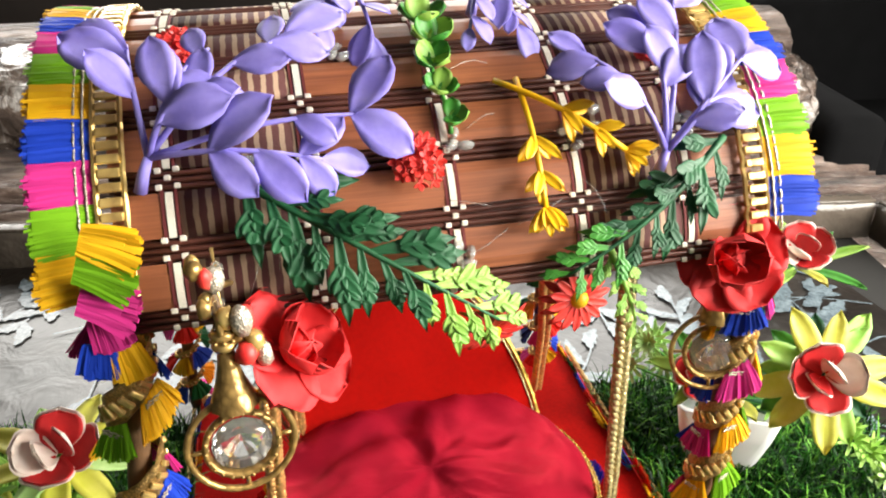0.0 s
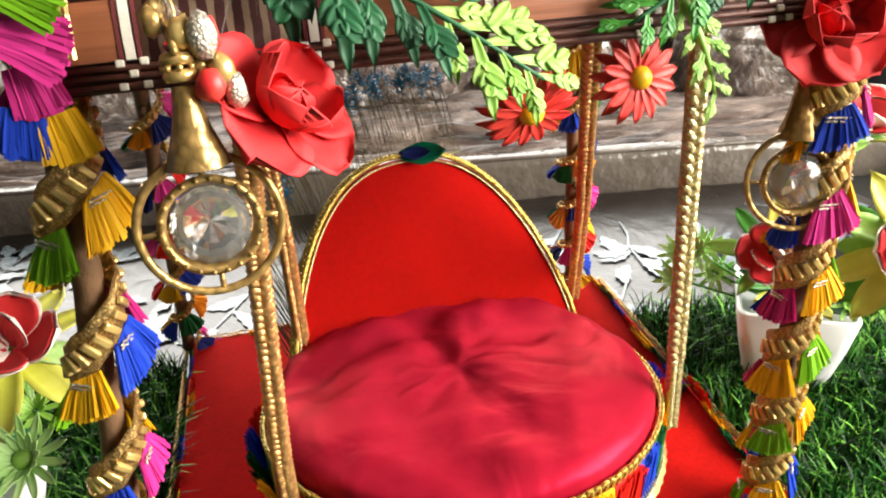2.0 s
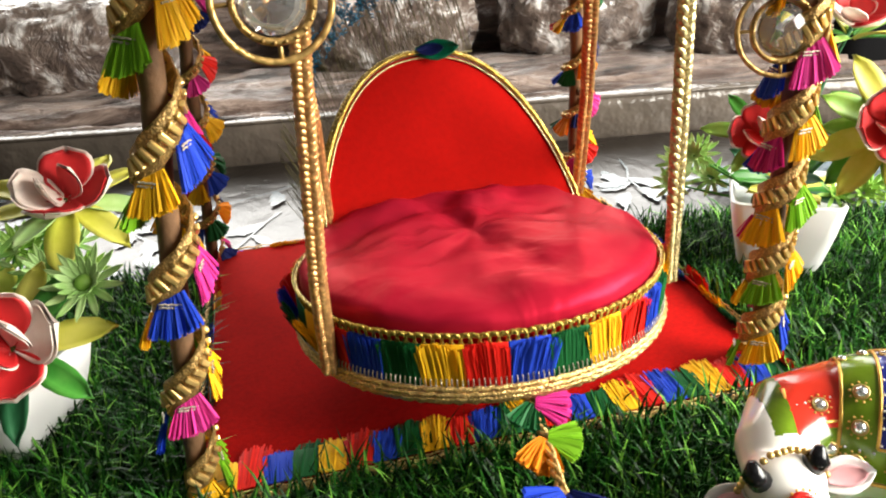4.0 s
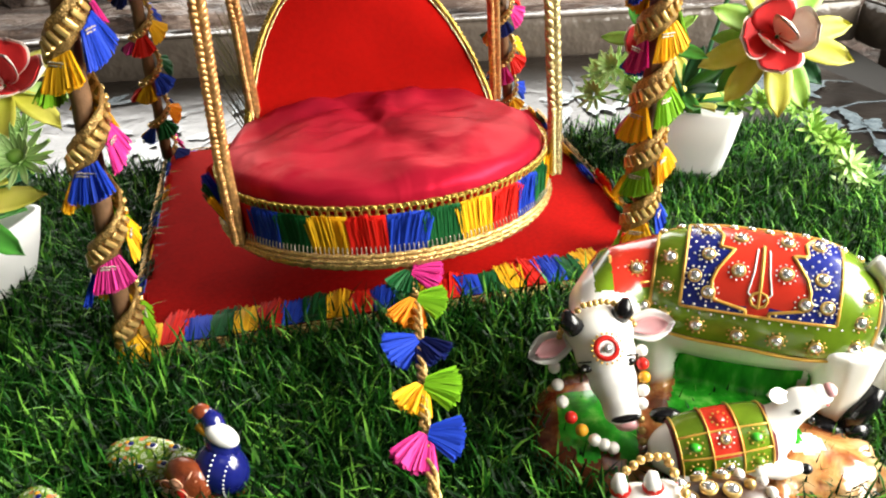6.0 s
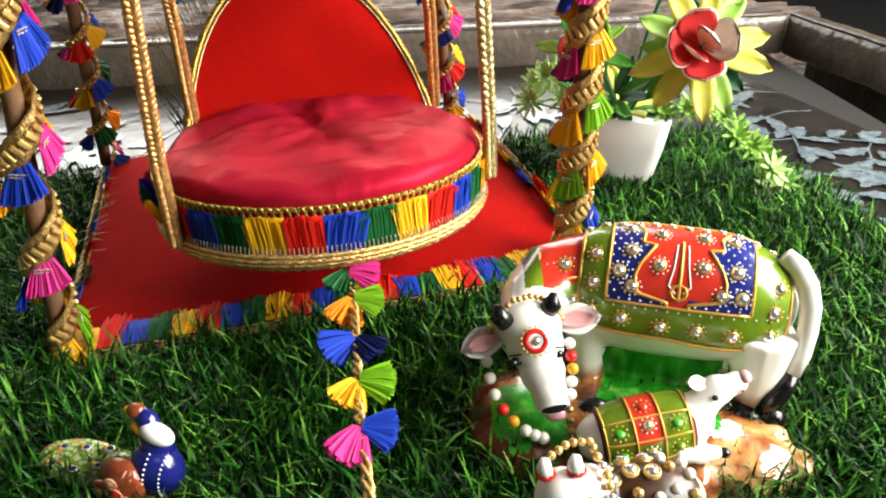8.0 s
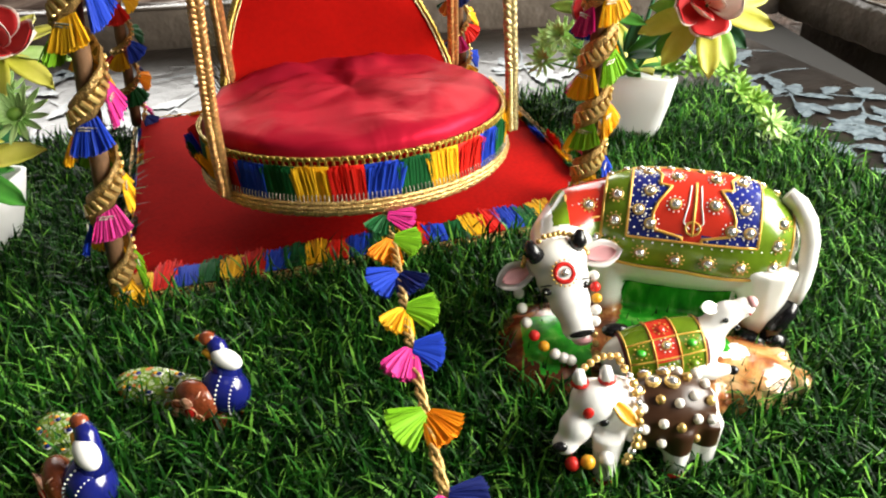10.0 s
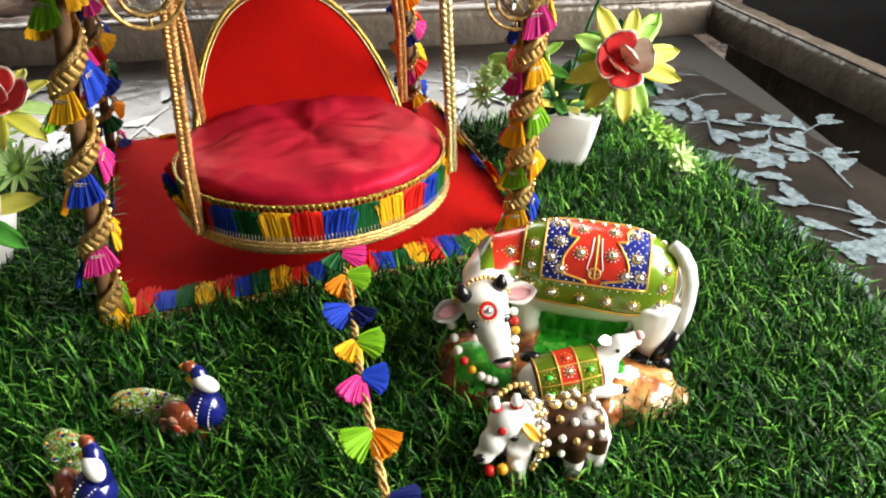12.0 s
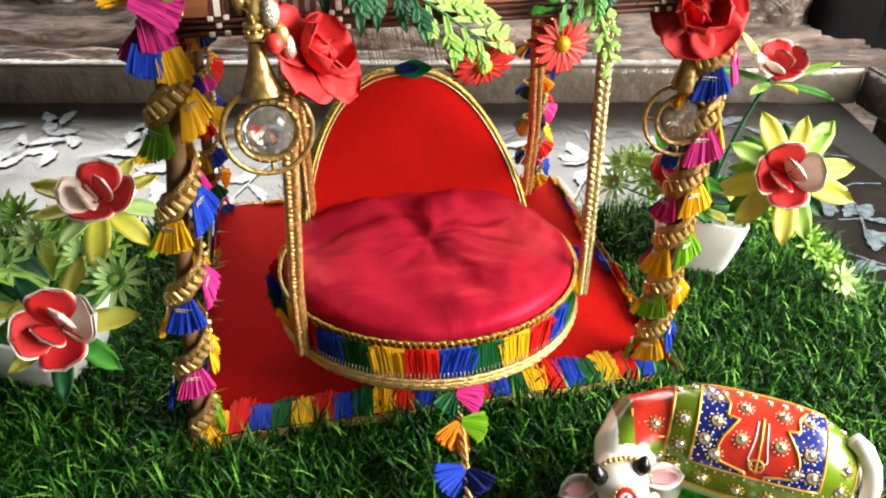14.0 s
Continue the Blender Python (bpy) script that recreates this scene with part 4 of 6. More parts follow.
fern("dark green serrated plastic fern, glued along canopy front", CP(-0.105, 38, 0.006), CP(0.012, 8, 0.016), Vector((0, -0.01, 0.004)), 24, (LEAF_DARK, LEAF_LIME), 0.045)
fern("deep green plastic fern with pale tips on canopy", CP(0.146, 37, 0.008), CP(0.05, 14, 0.012), Vector((0, -0.01, 0.0)), 19, (LEAF_DARK, LEAF_MID), 0.036)
fern("small lime fern sprig under the canopy edge", CP(0.075, 18, 0.008), CP(0.09, 2, 0.01), Vector((0, -0.005, 0.0)), 9, (LEAF_LIME, LEAF_LIME), 0.018)


def rose(label, c, face, size, name="artificial_rose"):
    ob = deco(name, label, "artificial flower", "red roses on the swing")
    face = Vector(face).normalized()
    e1 = face.orthogonal().normalized()
    e2 = face.cross(e1)
    c = Vector(c)
    layers = ((3, 0.1, 0.62, 1.05), (4, 0.16, 0.95, 0.75), (5, 0.2, 1.2, 0.3))
    bm = bmesh.new()
    ball(bm, c + face * size * 0.1, (size * 0.13, size * 0.13, size * 0.17), sub=2)
    part("bud", bm, PETAL_RED, ob)
    for li, (cnt, r0, L, rise) in enumerate(layers):
        for k in range(cnt):
            w = 2 * math.pi * k / cnt + li * 0.7 + rng.uniform(-0.2, 0.2)
            o = e1 * math.cos(w) + e2 * math.sin(w)
            rs = rise + rng.uniform(-0.15, 0.15)
            bm = bmesh.new()
            up = face * math.cos(rs) - o * math.sin(rs)
            d = o * math.cos(rs) + face * math.sin(rs)
            petal(bm, frame_of(c + o * r0 * size * 0.3 - face * 0.003, d, up), L * size * 0.52, L * size * 0.62, (0.7, 0.35, -0.5)[li], 0.45 - 0.2 * (li == 2), -0.3, 0, 8, 9, 0.03, 0.35, 0.0006)
            part("petal", bm, ROSE_RED, ob)
    bm = bmesh.new()
    for k in range(5):
        w = 2 * math.pi * k / 5
        leaf_at(bm, c - face * 0.006, e1 * math.cos(w) + e2 * math.sin(w) - face * 0.2, face, size * 0.3, size * 0.1)
    tube(bm, [c - face * 0.004, c - face * 0.018], 0.003, 6)
    part("calyx", bm, LEAF_DARK, ob)


rose("large red cloth rose under the canopy edge", (0.112, -0.042, 0.345), (0.6, -0.45, 0.6), 0.05)
rose("large red cloth rose at the canopy end", (0.35, -0.024, 0.352), (-0.2, -0.85, 0.45), 0.047)


def coral_daisy(label, c, face, r):
    ob = deco("artificial_daisy", label, "artificial flower", "coral daisies under the canopy")
    face = Vector(face).normalized()
    e1 = face.orthogonal().normalized()
    e2 = face.cross(e1)
    c = Vector(c)
    bm = bmesh.new()
    ball(bm, c, (r * 0.28,) * 3)
    part("flower_centre", bm, YEL_PL, ob)
    for ring in (0, 1):
        for k in range(14):
            w = 2 * math.pi * (k + 0.5 * ring) / 14
            o = e1 * math.cos(w) + e2 * math.sin(w)
            bm = bmesh.new()
            leaf_at(bm, c + o * r * 0.15, o + face * (0.35 * ring - 0.1), face, r * (1 - 0.15 * ring), r * 0.27, -0.5, 0.3, 0.1, 0.45)
            part("petal", bm, CORAL, ob)
    bm = bmesh.new()
    for k in range(6):
        w = 2 * math.pi * k / 6
        leaf_at(bm, c - face * 0.004, (e1 * math.cos(w) + e2 * math.sin(w)) + face * -0.4 + Vector((0, 0, 0.8)), face, r * 0.8, r * 0.25)
    part("leaf_tuft", bm, LEAF_LIME, ob)


coral_daisy("coral-red plastic daisy drooping under the canopy edge", (0.214, -0.024, 0.327), (0.1, -0.75, -0.45), 0.021)
coral_daisy("coral-red plastic daisy with yellow centre", (0.266, -0.016, 0.334), (0.15, -0.9, 0.1), 0.02)


def pendant(label, c, tilt):
    """A ring pendant: cap, flared bell, ring, notched inner collar and faceted stone."""
    ob = deco("ring_pendant", label, "pendant", "ring pendants")
    m = Matrix.Translation(c) @ tilt  # z faces the viewer, y up
    up = m @ pose(0, 0, 0, -90, 0, 0)
    bm = bmesh.new()
    R = 0.0205
    tube(bm, [m @ Vector((R * math.cos(a), R * math.sin(a), 0)) for a in (2 * math.pi * k / 40 for k in range(41))], 0.0016, 8, caps=False)
    part("ring", bm, BRASS, ob)
    bm = bmesh.new()
    lathe(bm, [(0.0122, -0.002), (0.0148, -0.001), (0.0152, 0.0012), (0.0136, 0.0026), (0.0126, 0.001), (0.0122, -0.002)], 40, m)
    for k in range(22):
        a = 2 * math.pi * k / 22
        ball(bm, m @ Vector((0.014 * math.cos(a), 0.014 * math.sin(a), 0.0024)), 0.0011, sub=1)
    for a in (0, math.pi, -math.pi / 2, math.pi / 2):
        tube(bm, [m @ Vector((r * math.cos(a), r * math.sin(a), 0)) for r in (0.0135, 0.0205)], 0.0011, 6)
    part("collar", bm, BRASS, ob)
    bm = bmesh.new()
    lathe(bm, [(0.0, -0.009), (0.007, -0.0055), (0.0118, 0.0004), (0.009, 0.0036), (0.0042, 0.0052), (0.0, 0.0053)], 14, m)
    part("crystal", bm, CRYSTAL, ob, "clear faceted crystal", False)
    bm = bmesh.new()
    prof = [(0.0095, 0.0175), (0.0085, 0.021), (0.0058, 0.028), (0.004, 0.035), (0.0034, 0.04), (0.0, 0.0405)]
    rings = 20
    lathe(bm, prof, rings, m @ pose(0, 0, 0, -90, 0, 0))
    for i, v in enumerate(bm.verts):
        if (i // 1) % 2 == 0:
            q = m.inverted() @ v.co
            q.x *= 0.9
            q.z *= 0.9
            v.co = m @ q
    part("bell_cap", bm, BRASS, ob)
    bm = bmesh.new()
    for zz in (0.0415, 0.046):
        lathe(bm, [(0, zz), (0.0042, zz), (0.005, zz + 0.0016), (0.0042, zz + 0.0032), (0, zz + 0.0034)], 16, m @ pose(0, 0, 0, -90, 0, 0))
    for k in range(8):
        a = 2 * math.pi * k / 8
        ball(bm, m @ Vector((0.0044 * math.cos(a), 0.0453, 0.0044 * math.sin(a))), 0.0012, sub=1)
    tube(bm, [m @ Vector((0, 0.049, 0)), m @ Vector((0.001, 0.062, -0.002)), m @ Vector((0.002, 0.074, -0.02))], 0.0009, 5)
    part("collar_bead", bm, GOLD_BEAD, ob)


pendant("antique brass ring pendant with clear crystal, hanging from canopy", (0.084, -0.066, 0.314), pose(0, 0, 0, 90 - 8, 0, 8) @ Matrix.Scale(1.18, 4))
pendant("brass ring pendant with bright crystal beside the post", (0.373, 0.010, 0.262), pose(0, 0, 0, 90 - 10, 0, -14) @ Matrix.Scale(1.28, 4))

ob = deco("bead_brooch", "cluster of gold, crystal and red beads on canopy edge", "brooch")
for k in range(16):
    f = k / 15
    p = Vector((0.084 + 0.006 * f, -0.05 - 0.012 * f, 0.42 - 0.042 * f - 0.018)) + Vector((rng.uniform(-0.011, 0.011), rng.uniform(-0.004, 0.003), rng.uniform(-0.005, 0.005)))
    bm = bmesh.new()
    r = rng.uniform(0.003, 0.0052)
    kind = (GOLD_BEAD, CRYSTAL, BRASS, CORAL, SILVER_THREAD)[k % 5]
    ball(bm, p, (r, r, r * rng.uniform(1, 1.7)), sub=1 if kind is CRYSTAL else 2)
    if kind is not CRYSTAL:
        for vt in bm.verts:
            vt.co = p + (vt.co - p) * (1 + 0.16 * math.sin(vt.co.x * 2600) * math.sin(vt.co.z * 2600))
    part("bead", bm, kind, ob, "", kind is not CRYSTAL)
bm = bmesh.new()
tube(bm, [CP(-0.115, 20, 0.001), Vector((0.08, -0.048, 0.387)), Vector((0.083, -0.064, 0.372))], 0.0016, 5)
part("pin", bm, BRASS, ob)

for k, (a, d) in enumerate(((-0.1, 40), (-0.074, 35), (0.003, 42), (0.0, 20), (0.08, 44), (0.128, 42), (-0.05, 66), (0.064, 41))):
    bm = bmesh.new()
    for j in range(3):
        ball(bm, CP(a + 0.004 * math.sin(j * 2 + k), d + 2.2 * math.cos(j * 2.4 + k), 0.002), (0.0055, 0.0035, 0.0026), CAN.to_3x3().to_4x4() @ pose(0, 0, 0, d - 90, 0, 40 * j), sub=2)
    ob = part("glue_blob", bm, GLUE, None)
    ob.matrix_basis = SW
    tagged(ob, "milky clear dried glue blob on bamboo canopy", "glue", "glue blobs")

# peacock feather tucked behind the back board
ob = deco("peacock_feather", "peacock feather with blue-green barbs behind the chair back", "feather")
FBR = plain("feather_barb_bronze", (0.1, 0.085, 0.03), 0.4, 0.3, 200)
FBL = plain("feather_barb_blue", (0.01, 0.14, 0.26), 0.4, 0.3, 200)
FGR = plain("feather_eye_green", (0.0, 0.1, 0.045), 0.35, 0.3, 200)
FNV = plain("feather_eye_navy", (0.005, 0.01, 0.07), 0.35, 0.3, 200)


def BK(x, y, z):
    return BKM @ Vector((x, y, z))


quill = [BK(-0.105, 0.02, -0.012), BK(-0.1, 0.08, -0.013), BK(-0.066, 0.136, -0.014), BK(-0.014, 0.164, -0.01), BK(0.045, 0.16, -0.004)]
bm = bmesh.new()
tube(bm, quill, [0.0014, 0.0013, 0.0012, 0.001, 0.0008], 6)
part("quill", bm, FBR, ob)
bm, bt = bmesh.new(), bmesh.new()
for k in range(170):
    f = k / 169 * (len(quill) - 1)
    i = min(int(f), len(quill) - 2)
    p = quill[i].lerp(quill[i + 1], f - i)
    t = (quill[i + 1] - quill[i]).normalized()
    o = (BKM.to_3x3() @ Vector((-0.55, 0.75, 0.0))).normalized()
    d = (o + t * 0.5 + Vector((rng.uniform(-0.1, 0.1), rng.uniform(-0.1, 0.1), rng.uniform(-0.05, 0.1)))).normalized()
    L = rng.uniform(0.034, 0.05) + 0.02 * min(1, f / 3)
    e = p + d * L
    tube(bm, [p, p + d * L * 0.5 + Vector((0, 0, 0.002)), e], 0.0003, 3, caps=False)
    if rng.random() < 0.75 and k > 55:
        for j in range(9):
            q = e - d * 0.0011 * j
            tube(bt, [q, q + Vector((rng.uniform(-1, 1), rng.uniform(-0.4, 0.4), rng.uniform(-0.4, 1))).normalized() * 0.0045], 0.0006, 3, caps=False)
tagged(part("barb", bm, FBR, ob), kind="stuff")
tagged(part("barb_tip", bt, FBL, ob), kind="stuff")
for L, mt, zz in ((0.036, FGR, 0.001), (0.022, FNV, 0.0035)):
    bm = bmesh.new()
    leaf_at(bm, BK(-0.004 + 0.1 * (0.036 - L), 0.163, zz), BKM.to_3x3() @ Vector((0.9, -0.12, 0.12)), BKM.to_3x3() @ Vector((0, 0, 1)), L, L * 0.5, 0.5, 0.2, 0.6, 0.3)
    part("eye_spot", bm, mt, ob)

# stray strings of dried glue over the canopy
for k in range(14):
    a, d = rng.uniform(-0.13, 0.13), rng.uniform(16, 60)
    da, dd = rng.uniform(-0.03, 0.03), rng.uniform(-12, 12)
    bm = bmesh.new()
    tube(bm, [CP(a + da * i / 6, d + dd * i / 6, 0.0022 + 0.005 * math.sin(math.pi * i / 6) * rng.uniform(0.6, 1.2)) for i in range(7)], 0.00022, 4)
    ob = part("glue_string", bm, GLUE, None)
    ob.matrix_basis = SW
    tagged(ob, "thin stray string of dried glue on canopy", "glue", "glue strings")

# ---- the grass mat ----
MAT = [(-0.62, 0.7), (-0.23, 0.775), (0.33, 0.875), (0.535, 0.905), (0.595, 0.71), (0.65, 0.46), (0.73, 0.05), (0.8, -0.4), (-0.62, -0.45)]


def inside(poly, x, y):
    c = False
    for (x0, y0), (x1, y1) in zip(poly, poly[1:] + poly[:1]):
        if (y0 > y) != (y1 > y) and x < (x1 - x0) * (y - y0) / (y1 - y0) + x0:
            c = not c
    return c


bm = bmesh.new()
top = [bm.verts.new((x, y, 0.0)) for x, y in MAT]
low = [bm.verts.new((x, y, -0.009)) for x, y in MAT]
bm.faces.new(top[::-1])
bm.faces.new(low)
for k in range(len(MAT)):
    j = (k + 1) % len(MAT)
    bm.faces.new((top[k], top[j], low[j], low[k]))
bmesh.ops.recalc_face_normals(bm, faces=bm.faces)
mat_ob = part("ground", bm, MAT_BACK, None, smooth=False)
tagged(mat_ob, kind="structure")


def grass(count):
    r = np.random.default_rng(3)
    SI = SW.inverted()
    verts, faces = [], []
    made = 0
    while made < count:
        x, y = r.uniform(-0.6, 0.85), r.uniform(-0.1, 0.88)
        if y < 0.2 and r.random() < 0.6:
            continue
        if not inside(MAT, x, y):
            continue
        q = SI @ Vector((x, y, 0))
        if -0.01 < q.x < PW + 0.006 and 0.006 < q.y < PD + 0.004:
            continue
        if -0.011 < q.y < 0.01 and -0.004 < q.x < PW + 0.004 and r.random() < 0.93:
            continue
        made += 1
        h, w = r.uniform(0.017, 0.045), r.uniform(0.0006, 0.0012)
        az, lean = r.uniform(0, 2 * math.pi), r.uniform(0.1, 0.95)
        dx, dy = math.cos(az), math.sin(az)
        px, py = -dy * w, dx * w
        o = len(verts)
        for t, ww in ((0.0, 1.0), (0.4, 1.0), (0.75, 0.8)):
            k = lean * t * t
            cx, cy, cz = x + dx * h * k, y + dy * h * k, h * t * (1 - 0.35 * k)
            verts += [(cx - px * ww, cy - py * ww, cz), (cx + px * ww, cy + py * ww, cz)]
        verts.append((x + dx * h * lean, y + dy * h * lean, h * (1 - 0.35 * lean)))
        faces += [(o, o + 1, o + 3, o + 2), (o + 2, o + 3, o + 5, o + 4), (o + 4, o + 5, o + 6)]
    ob = raw("grass", verts, faces, BLADE)
    return tagged(ob, "dense dark green artificial grass blades on a mat", "grass", kind="stuff")


grass(115000)

# ---- potted artificial plants ----
def two_tone_flower(parent, c, face, size, name="flower"):
    """Red petals edged and lined in cream, curled round each other."""
    face = Vector(face).normalized()
    e1 = face.orthogonal().normalized()
    e2 = face.cross(e1)
    c = Vector(c)
    bm = bmesh.new()
    ball(bm, c - face * 0.006, (0.004, 0.004, 0.004))
    hub = part(name, bm, LEAF_MID, parent, "red and cream cloth flower")
    for li, (cnt, L, rise) in enumerate(((2, 0.8, 0.85), (4, 1.1, 0.4))):
        for k in range(cnt):
            w = 2 * math.pi * k / cnt + li * 0.9 + rng.uniform(-0.15, 0.15)
            o = e1 * math.cos(w) + e2 * math.sin(w)
            rs = rise + rng.uniform(-0.12, 0.12)
            d = o * math.cos(rs) + face * math.sin(rs)
            up = face * math.cos(rs) - o * math.sin(rs)
            ln, wd = L * size * 0.56, L * size * 0.6
            front = PETAL_CREAM if (k == 1 and li == 1) or (li == 0 and k == 1) else PETAL_RED
            for mt, off, grow in ((PETAL_CREAM, -0.0012, 1.08), (front, 0.0, 1.0)):
                bm = bmesh.new()
                petal(bm, frame_of(c + o * 0.002 + up * off, d, up), ln * grow, wd * grow, 0.3 if li else 0.7, 0.22, -0.6, 0, 8, 9, 0.0, 0.12, 0.0005)
                part("petal", bm, mt, hub)


def rosette(parent, c, face, size, count, mats, ratio=0.27, rise=(0.15, 0.5)):
    face = Vector(face).normalized()
    e1 = face.orthogonal().normalized()
    e2 = face.cross(e1)
    for k in range(count):
        w = 2 * math.pi * k / count + rng.uniform(-0.15, 0.15)
        o = e1 * math.cos(w) + e2 * math.sin(w)
        rs = rng.uniform(*rise)
        bm = bmesh.new()
        L = size * rng.uniform(0.85, 1.12)
        leaf_at(bm, Vector(c) + o * 0.004 - face * 0.004, o * math.cos(rs) + face * math.sin(rs), face, L, L * ratio, -0.35, 0.35, 0.25, 0.35, 0, 0.0007)
        part("leaf", bm, mats[k % len(mats)], parent)


def star_tuft(parent, c, face, r, mat, count=14, centre=None):
    """A small succulent star of narrow leaves, one mesh."""
    face = Vector(face).normalized()
    e1 = face.orthogonal().normalized()
    e2 = face.cross(e1)
    bm = bmesh.new()
    for ring in (0, 1):
        for k in range(count):
            w = 2 * math.pi * (k + 0.5 * ring) / count
            o = e1 * math.cos(w) + e2 * math.sin(w)
            rs = 0.15 + 0.6 * ring
            leaf_at(bm, Vector(c) + o * r * 0.08, o * math.cos(rs) + face * math.sin(rs), face, r * (1 - 0.25 * ring), r * 0.2, 0.2, 0.3, 0.3, 0.6, 0, 0.0006)
    if centre:
        ball(bm, Vector(c) + face * r * 0.1, r * 0.24, mi=1, sub=2)
    return part("succulent", bm, [mat, centre] if centre else mat, parent)


def stem(parent, p, q, r=0.0016, mat=None, bow=(0, 0, 0)):
    bm = bmesh.new()
    tube(bm, bowed(p, q, Vector(bow), 8), r, 6)
    part("stem", bm, mat or LEAF_DARK, parent)


def pot_shape(parent, top=0.048, low=0.029, h=0.075, turn=0.0):
    """A square pot with rounded corners, bellied sides and an open top."""
    bm = bmesh.new()

    def ring(half, z, rc):
        out = []
        for q in range(4):
            for j in range(5):
                a = math.pi / 2 * (q + j / 4)
                cx, cy = (half - rc) * (1 if q in (0, 3) else -1), (half - rc) * (1 if q in (0, 1) else -1)
                out.append(bm.verts.new(pose(0, 0, 0, 0, 0, turn) @ Vector((cx + rc * math.cos(a), cy + rc * math.sin(a), z))))
        return out
    rows = [ring(low * 0.8, 0.0, low * 0.5), ring(low, 0.003, low * 0.5), ring(low + (top - low) * 0.4, h * 0.3, 0.014), ring(low + (top - low) * 0.75, h * 0.65, 0.012), ring(top, h - 0.001, 0.01), ring(top - 0.0008, h, 0.01),
            ring(top - 0.004, h, 0.008), ring(top - 0.006, h - 0.01, 0.008)]
    n = len(rows[0])
    for a, b in zip(rows, rows[1:]):
        for k in range(n):
            bm.faces.new((a[k], a[(k + 1) % n], b[(k + 1) % n], b[k]))
    bm.faces.new(rows[0][::-1])
    bm.faces.new(rows[-1])
    return part("pot", bm, POT_WHITE, parent, "white plastic pot")


# the pot by the right-hand post
pr = Vector((0.402, 0.778, 0.0))
plant = thing("potted_artificial_plant", Matrix.Translation(pr), "white pot of red-cream flowers with yellow-green leaves and trailing vine", "potted plant", "potted plants")
pot_shape(plant, top=0.046, low=0.028, h=0.088, turn=-14)
top = Vector((0, 0, 0.068))
f1, f2, f3 = Vector((0.444, 0.70, 0.166)) - pr, Vector((0.444, 0.79, 0.228)) - pr, Vector((0.348, 0.70, 0.165)) - pr
two_tone_flower(plant, f1, (-0.15, -0.85, 0.45), 0.05)
rosette(plant, f1, (-0.1, -0.8, 0.5), 0.056, 10, (LEAF_YEL, LEAF_YEL, LEAF_LIME), 0.36, (-0.2, 0.5))
rosette(plant, f1 + Vector((0, 0.008, -0.004)), (-0.1, -0.8, 0.5), 0.05, 8, (LEAF_MID, LEAF_LIME, LEAF_DARK), 0.36, (-0.3, 0.3))
two_tone_flower(plant, f2, (-0.1, -0.5, 0.85), 0.042)
rosette(plant, f2 + Vector((0, 0, -0.01)), (0, -0.25, 1), 0.055, 8, (LEAF_MID, LEAF_LIME, LEAF_YEL), 0.2, (0.3, 0.9))
two_tone_flower(plant, f3, (-0.4, -0.8, 0.4), 0.036)
rosette(plant, f3, (-0.3, -0.7, 0.6), 0.038, 7, (LEAF_LIME, LEAF_YEL, LEAF_MID), 0.3)
for f in (f1, f2, f3):
    stem(plant, top, f, 0.002, LEAF_DARK, (0, 0.01, 0.01))
rosette(plant, Vector((0.0, -0.01, 0.088)), (0, -0.3, 1), 0.045, 12, (LEAF_DARK, LEAF_MID, LEAF_YEL), 0.34, (0.2, 1.0))
rosette(plant, Vector((-0.01, -0.005, 0.1)), (-0.2, -0.6, 0.8), 0.04, 8, (LEAF_DARK, LEAF_MID), 0.34, (0.2, 0.8))
for k, (dx, dy, dz) in enumerate(((-0.077, 0.075, 0.088), (-0.06, 0.06, 0.1), (-0.085, 0.05, 0.075), (-0.05, 0.05, 0.08), (-0.07, 0.045, 0.105))):
    c = Vector((dx, dy, dz))
    stem(plant, top, c, 0.0012, LEAF_MID)
    star_tuft(plant, c, (-0.5, -0.7, 0.6), 0.02, LEAF_PALE, 11)
vine = [Vector((0.035, -0.03, 0.092)), Vector((0.075, -0.044, 0.09)), Vector((0.108, -0.052, 0.068)), Vector((0.13, -0.058, 0.042)), Vector((0.147, -0.062, 0.02))]
bm = bmesh.new()
tube(bm, vine, 0.0012, 6)
part("vine", bm, LEAF_LIME, plant)
for k in range(15):
    f = k / 14 * 4
    i = min(int(f), 3)
    c = vine[i].lerp(vine[i + 1], f - i) + Vector((rng.uniform(-0.012, 0.012), rng.uniform(-0.012, 0.006), rng.uniform(-0.006, 0.01)))
    star_tuft(plant, c, (rng.uniform(-0.3, 0.4), -0.6, 0.6), rng.uniform(0.012, 0.018), LEAF_LIME if k < 11 else LEAF_PALE, 8)

# the pot by the left-hand posts
pl = Vector((-0.2, 0.556, 0.0))
plant2 = thing("potted_artificial_plant", Matrix.Translation(pl), "white pot of red-cream flowers with green daisy-like succulents", "potted plant", "potted plants")
pot_shape(plant2, turn=-10)
g1, g2, g3 = Vector((-0.12, 0.56, 0.186)) - pl, Vector((-0.12, 0.471, 0.135)) - pl, Vector((-0.087, 0.50, 0.158)) - pl
two_tone_flower(plant2, g1, (0.1, -0.4, 0.9), 0.048)
rosette(plant2, g1, (0.05, -0.25, 1), 0.052, 9, (LEAF_YEL, LEAF_YEL, LEAF_PALE), 0.36, (-0.2, 0.3))
two_tone_flower(plant2, g2, (0.1, -0.75, 0.6), 0.05)
rosette(plant2, g2, (0, -0.6, 0.7), 0.05, 8, (LEAF_MID, LEAF_YEL, LEAF_DARK), 0.34, (-0.1, 0.3))
star_tuft(plant2, g3, (0.05, -0.65, 0.75), 0.023, LEAF_PALE, 13, LEAF_LIME)
